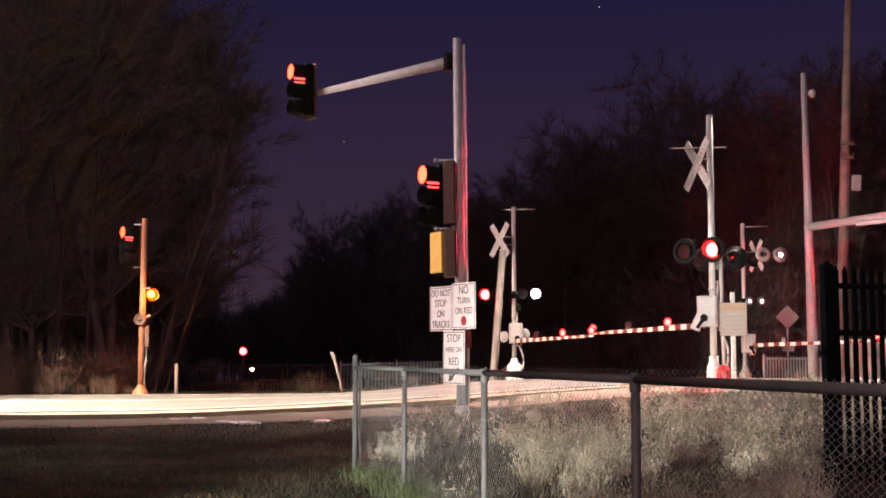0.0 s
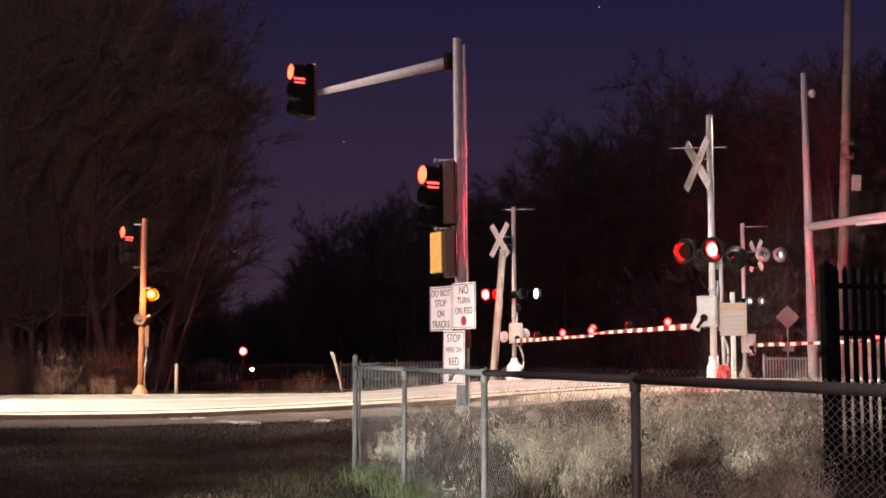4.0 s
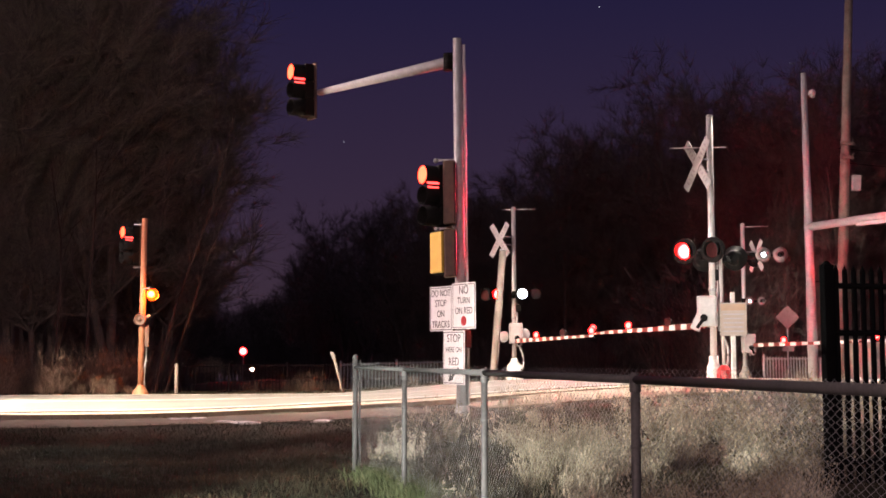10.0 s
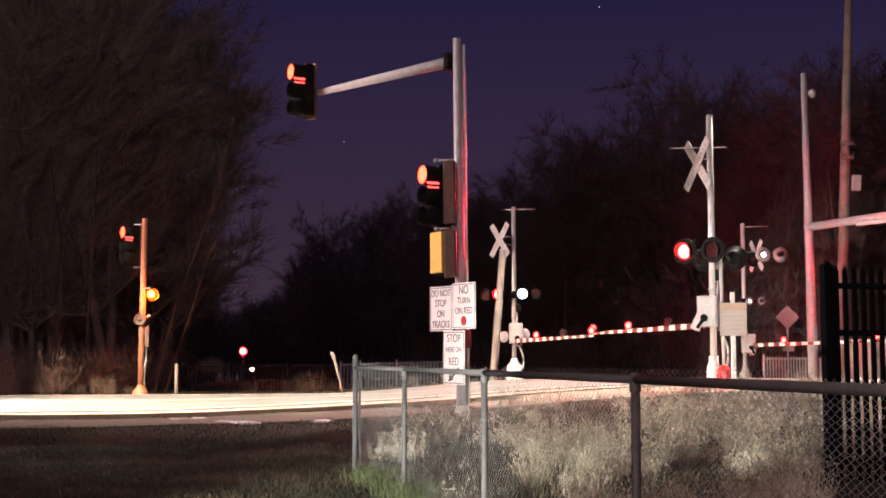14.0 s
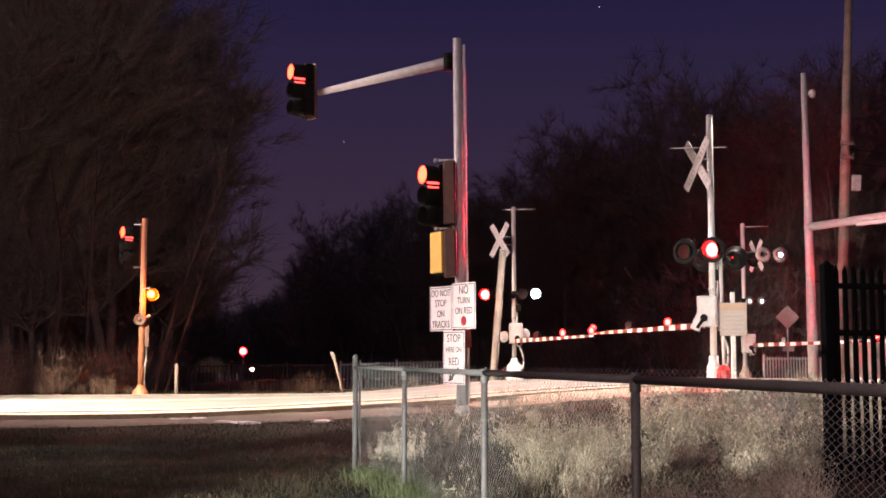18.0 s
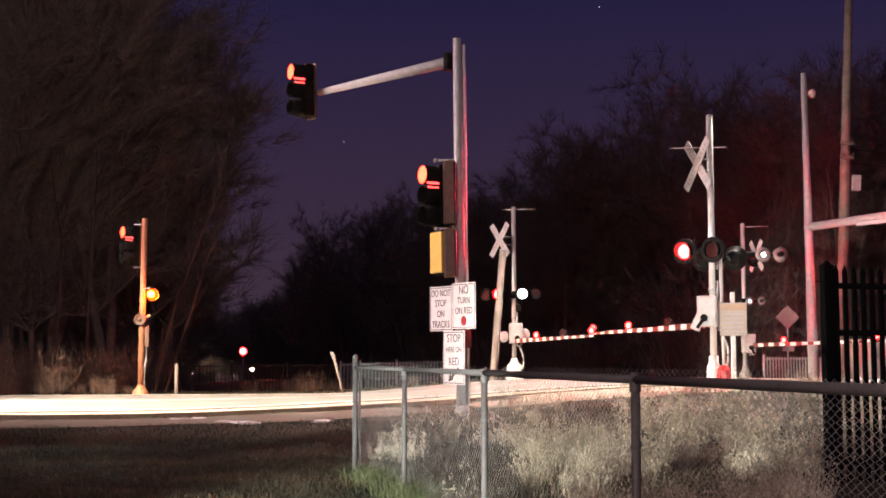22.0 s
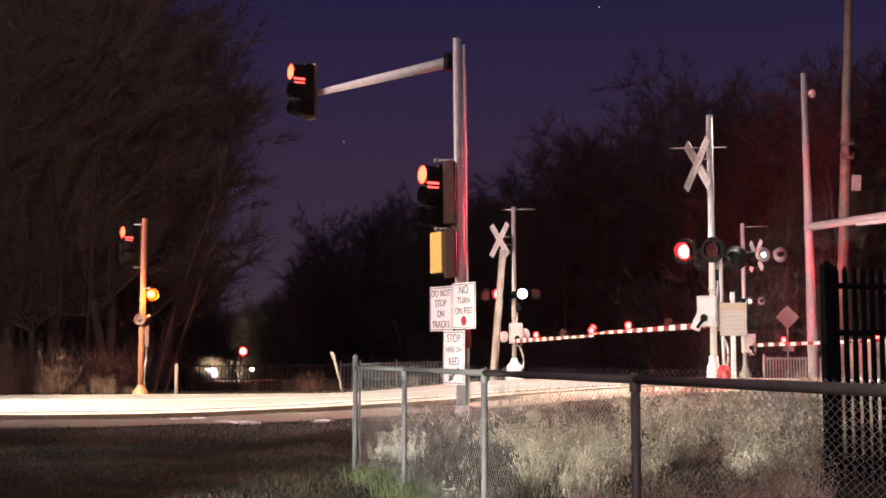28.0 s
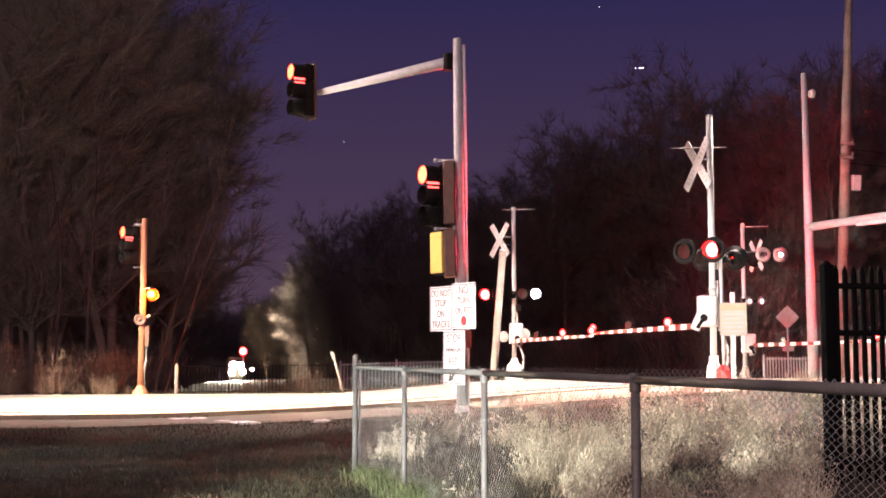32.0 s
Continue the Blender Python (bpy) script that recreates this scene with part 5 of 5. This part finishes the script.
def tufts():
    """Dead weeds in dense fanned tufts, pale at the top, with dark gaps between them."""
    rng = random.Random(35)
    verts, faces = [], []
    made = 0
    while made < 120:
        s = field(rng)
        if s is None or plan(*s)[1] > -10.9:
            continue
        x, y = s
        patch = noise.noise(Vector((x * 0.8, y * 0.6, 1.7)))
        if rng.random() > (0.25 + 0.75 * smooth((x - 0.4) / 1.4)) * smooth(0.35 + 1.5 * patch):
            continue
        made += 1
        size = rng.uniform(0.5, 1.15)
        for _ in range(int(95 * size)):
            an, q = rng.random() * 6.283, rng.random() ** 0.6
            a = Vector((x + 0.07 * size * q * math.cos(an), y + 0.07 * size * q * math.sin(an), 0))
            a.z = ground_z(a.x, a.y) - 0.01
            d = Vector((0.55 * q * math.cos(an) + rng.gauss(0, 0.12), 0.55 * q * math.sin(an) + rng.gauss(0, 0.12), 1)).normalized()
            h = size * rng.uniform(0.18, 0.50)
            twig((verts, faces), a, d, h, rng.uniform(0.002, 0.0038), rng)
            for _ in range(rng.randint(3, 8)):
                c = a + d * h * rng.uniform(0.55, 1.05) + Vector((rng.gauss(0, 0.02), rng.gauss(0, 0.02), rng.gauss(0, 0.015)))
                u = Vector((rng.gauss(0, 0.4), rng.gauss(0, 0.4), 1)).normalized() * rng.uniform(0.009, 0.025)
                w = u.cross(Vector((rng.gauss(0, 1), rng.gauss(0, 1), rng.gauss(0, 1)))).normalized() * rng.uniform(0.0035, 0.0078)
                n = len(verts)
                verts.extend([(c - u)[:], (c + w)[:], (c + u)[:], (c - w)[:]])
                faces.append((n, n + 1, n + 2, n + 3))
    tagged(raw("dry_weed_tufts", verts, faces, WEED), "pale dry weed tufts behind the wire fence", "weeds", kind="stuff")


tufts()


def seed_heads():
    """Dead weeds: thin leaning stems that carry ragged seed heads and curled leaves."""
    rng = random.Random(77)
    verts, faces = [], []
    made = 0
    while made < 2600:
        s = field(rng)
        if s is None:
            continue
        x, y = s
        q, p = plan(x, y)
        patch = noise.noise(Vector((x * 0.75, y * 0.55, 1.7))) + 0.5 * noise.noise(Vector((x * 2.1, y * 1.6, 4.7)))
        far_side = smooth((p + 15) / 5)
        bare = (0.35 + 0.65 * smooth((x - 0.2) / 1.2)) * (0.35 + 0.65 * smooth((y - 11.5) / 2.5))      # sparser beside the corner post and close by
        if rng.random() > bare * smooth(0.12 + 1.7 * patch + 0.2 * far_side):
            continue
        made += 1
        z, h = ground_z(x, y), rng.uniform(0.16, 0.52) * (0.75 + 0.5 * max(0, patch))
        d = Vector((rng.gauss(0, 0.25), rng.gauss(0, 0.25), 1)).normalized()
        a = Vector((x, y, z))
        twig((verts, faces), a, d, h, 0.003, rng)
        for _ in range(rng.randint(10, 26)):
            c = a + d * h * rng.uniform(0.25, 1.02) + Vector((rng.gauss(0, 0.028), rng.gauss(0, 0.028), rng.gauss(0, 0.02)))
            u = Vector((rng.gauss(0, 0.45), rng.gauss(0, 0.45), rng.gauss(0, 1))).normalized() * rng.uniform(0.008, 0.026)
            w = u.cross(Vector((rng.gauss(0, 1), rng.gauss(0, 1), rng.gauss(0, 1)))).normalized() * rng.uniform(0.0035, 0.0078)
            n = len(verts)
            verts.extend([(c - u)[:], (c + w)[:], (c + u * 1.4)[:], (c - w)[:]])
            faces.append((n, n + 1, n + 2, n + 3))
    tagged(raw("seed_heads", verts, faces, WEED), "dead weeds with ragged pale seed heads behind the fence", "weeds", kind="stuff")


seed_heads()
grass("lawn_grass", 70000, lawn, 0.03, 0.09, 0.004, LAWN, "short patchy winter grass beside the path", 32, 0.4)


def fence_foot(rng):
    """Green grass that the mower leaves along the foot of the fence."""
    y = 11.2 + 3.0 * rng.random()
    return -1.03 + (15.0 - y) * 0.232 + rng.gauss(0.02, 0.14), y


def bare_ground(rng):
    y = 8.5 + 5.5 * rng.random()
    return (0.28 + 0.09 * rng.random()) * y, y


grass("thin_grass", 7000, bare_ground, 0.02, 0.08, 0.004, LAWN, "thin short grass before the iron fence", 38, 0.5)


def lip(rng):
    """The rough strip between the shoulder and the path."""
    return spot_at(-30 + 25 * rng.random(), -6.35 + rng.gauss(0, 0.24))


grass("lip_grass", 9000, lip, 0.03, 0.13, 0.006, LAWN, "dark rough grass between the road and the path", 37, 0.7)
grass("fence_grass", 4200, fence_foot, 0.06, 0.24, 0.004, GREEN, "longer green grass along the foot of the fence", 36, 0.6)


def verge(rng):
    q, p = -34 + 34 * rng.random(), HALF + 0.6 + rng.random() * 3.5
    return spot_at(q, p)


grass("verge_grass", 9000, verge, 0.04, 0.16, 0.006, LAWN, "dry grass along the far side of the road", 33, 0.6)


def litter():
    for i, (q, p, s) in enumerate(((-10.45, -7.55, 0.2), (-10.1, -7.75, 0.16), (-9.68, -9.05, 0.2), (-9.41, -9.37, 0.24), (-8.16, -9.53, 0.2))):
        x, y = spot_at(q, p)
        rng = random.Random(i)
        bm = B()
        bmesh.ops.create_icosphere(bm, subdivisions=2, radius=1, matrix=Matrix.Translation((x, y, ground_z(x, y) + 0.022)) @ Matrix.Diagonal((s, s * 0.55, 0.03, 1)))
        for v in bm.verts:
            v.co += Vector((rng.uniform(-0.06, 0.06), rng.uniform(-0.05, 0.05), rng.uniform(-0.008, 0.008)))
        tagged(part("snow_patch", bm, DEBRIS), "thin pale patch of old snow on the path", "snow patch", "snow patches on the path")


litter()

for x, z, radius, label in ((503.2, 1152.1, 2.2, "single faint star in the night sky"), (-316.0, 712.0, 1.9, "faint small star above the trees")):
    star = B()
    bmesh.ops.create_icosphere(star, subdivisions=1, radius=radius)
    ob = part("star", star, STAR)
    ob.location = (x, 4000, z)
    tagged(ob, label, "star", kind="structure")


# ---- what moves ----
def motions():
    """The flashing lamps turn their lit face out and away beat by beat; the train comes down the line."""
    beats = [round(12.65 + 17.8 * k) + (2 if k == 11 else 0) for k in range(54)]   # the relay ticks a little unevenly
    for ob, beat, y in FLASHERS:
        a = 0.0 if beat == 1 else 180.0
        rows = [(0.0, pose(0, y, 0, 0, 0, a))]
        for f in beats:
            for k in range(4):
                rows.append(((f + k) / FPS, pose(0, y, 0, 0, 0, a + 60 * k)))
            a += 180.0
        rows.append((32.0, pose(0, y, 0, 0, 0, a)))
        walk(ob, rows)
    rows = []
    for t in (0, 4, 8, 12, 16, 20, 24, 28, 32):
        far_y = 236 + 24 * (32 - t)
        p = (far_y - 32.3 - TRACK_Q * RY) / RX
        x, y = spot_at(TRACK_Q, p)
        rows.append((float(t), pose(x, y, 0.88 - 0.012 * (p - 20), -0.69, 0, TRAIN_TURN)))
    walk(ENGINE, rows)
    # the aircraft turns until its landing lights show
    walk(PLANE, [(0.0, pose(500, 1500, 366, 0, 0, -150)), (20.0, pose(338.6, 1500, 362, 0, 0, -150)), (28.0, pose(271.9, 1500, 361, 0, 0, -150)), (28.4, pose(268.6, 1500, 360.6, 0, 0, -110)), (28.8, pose(265.3, 1500, 360.3, 0, 0, -50)), (29.0, pose(263.7, 1500, 360.1, 0, 0, -25)), (30.0, pose(257.6, 1500, 360.1, 0, 0, -16)), (31.0, pose(246.6, 1500, 358.7, 0, 0, -12)), (32.0, pose(236.4, 1500, 357.2, 0, 0, -8))])


motions()
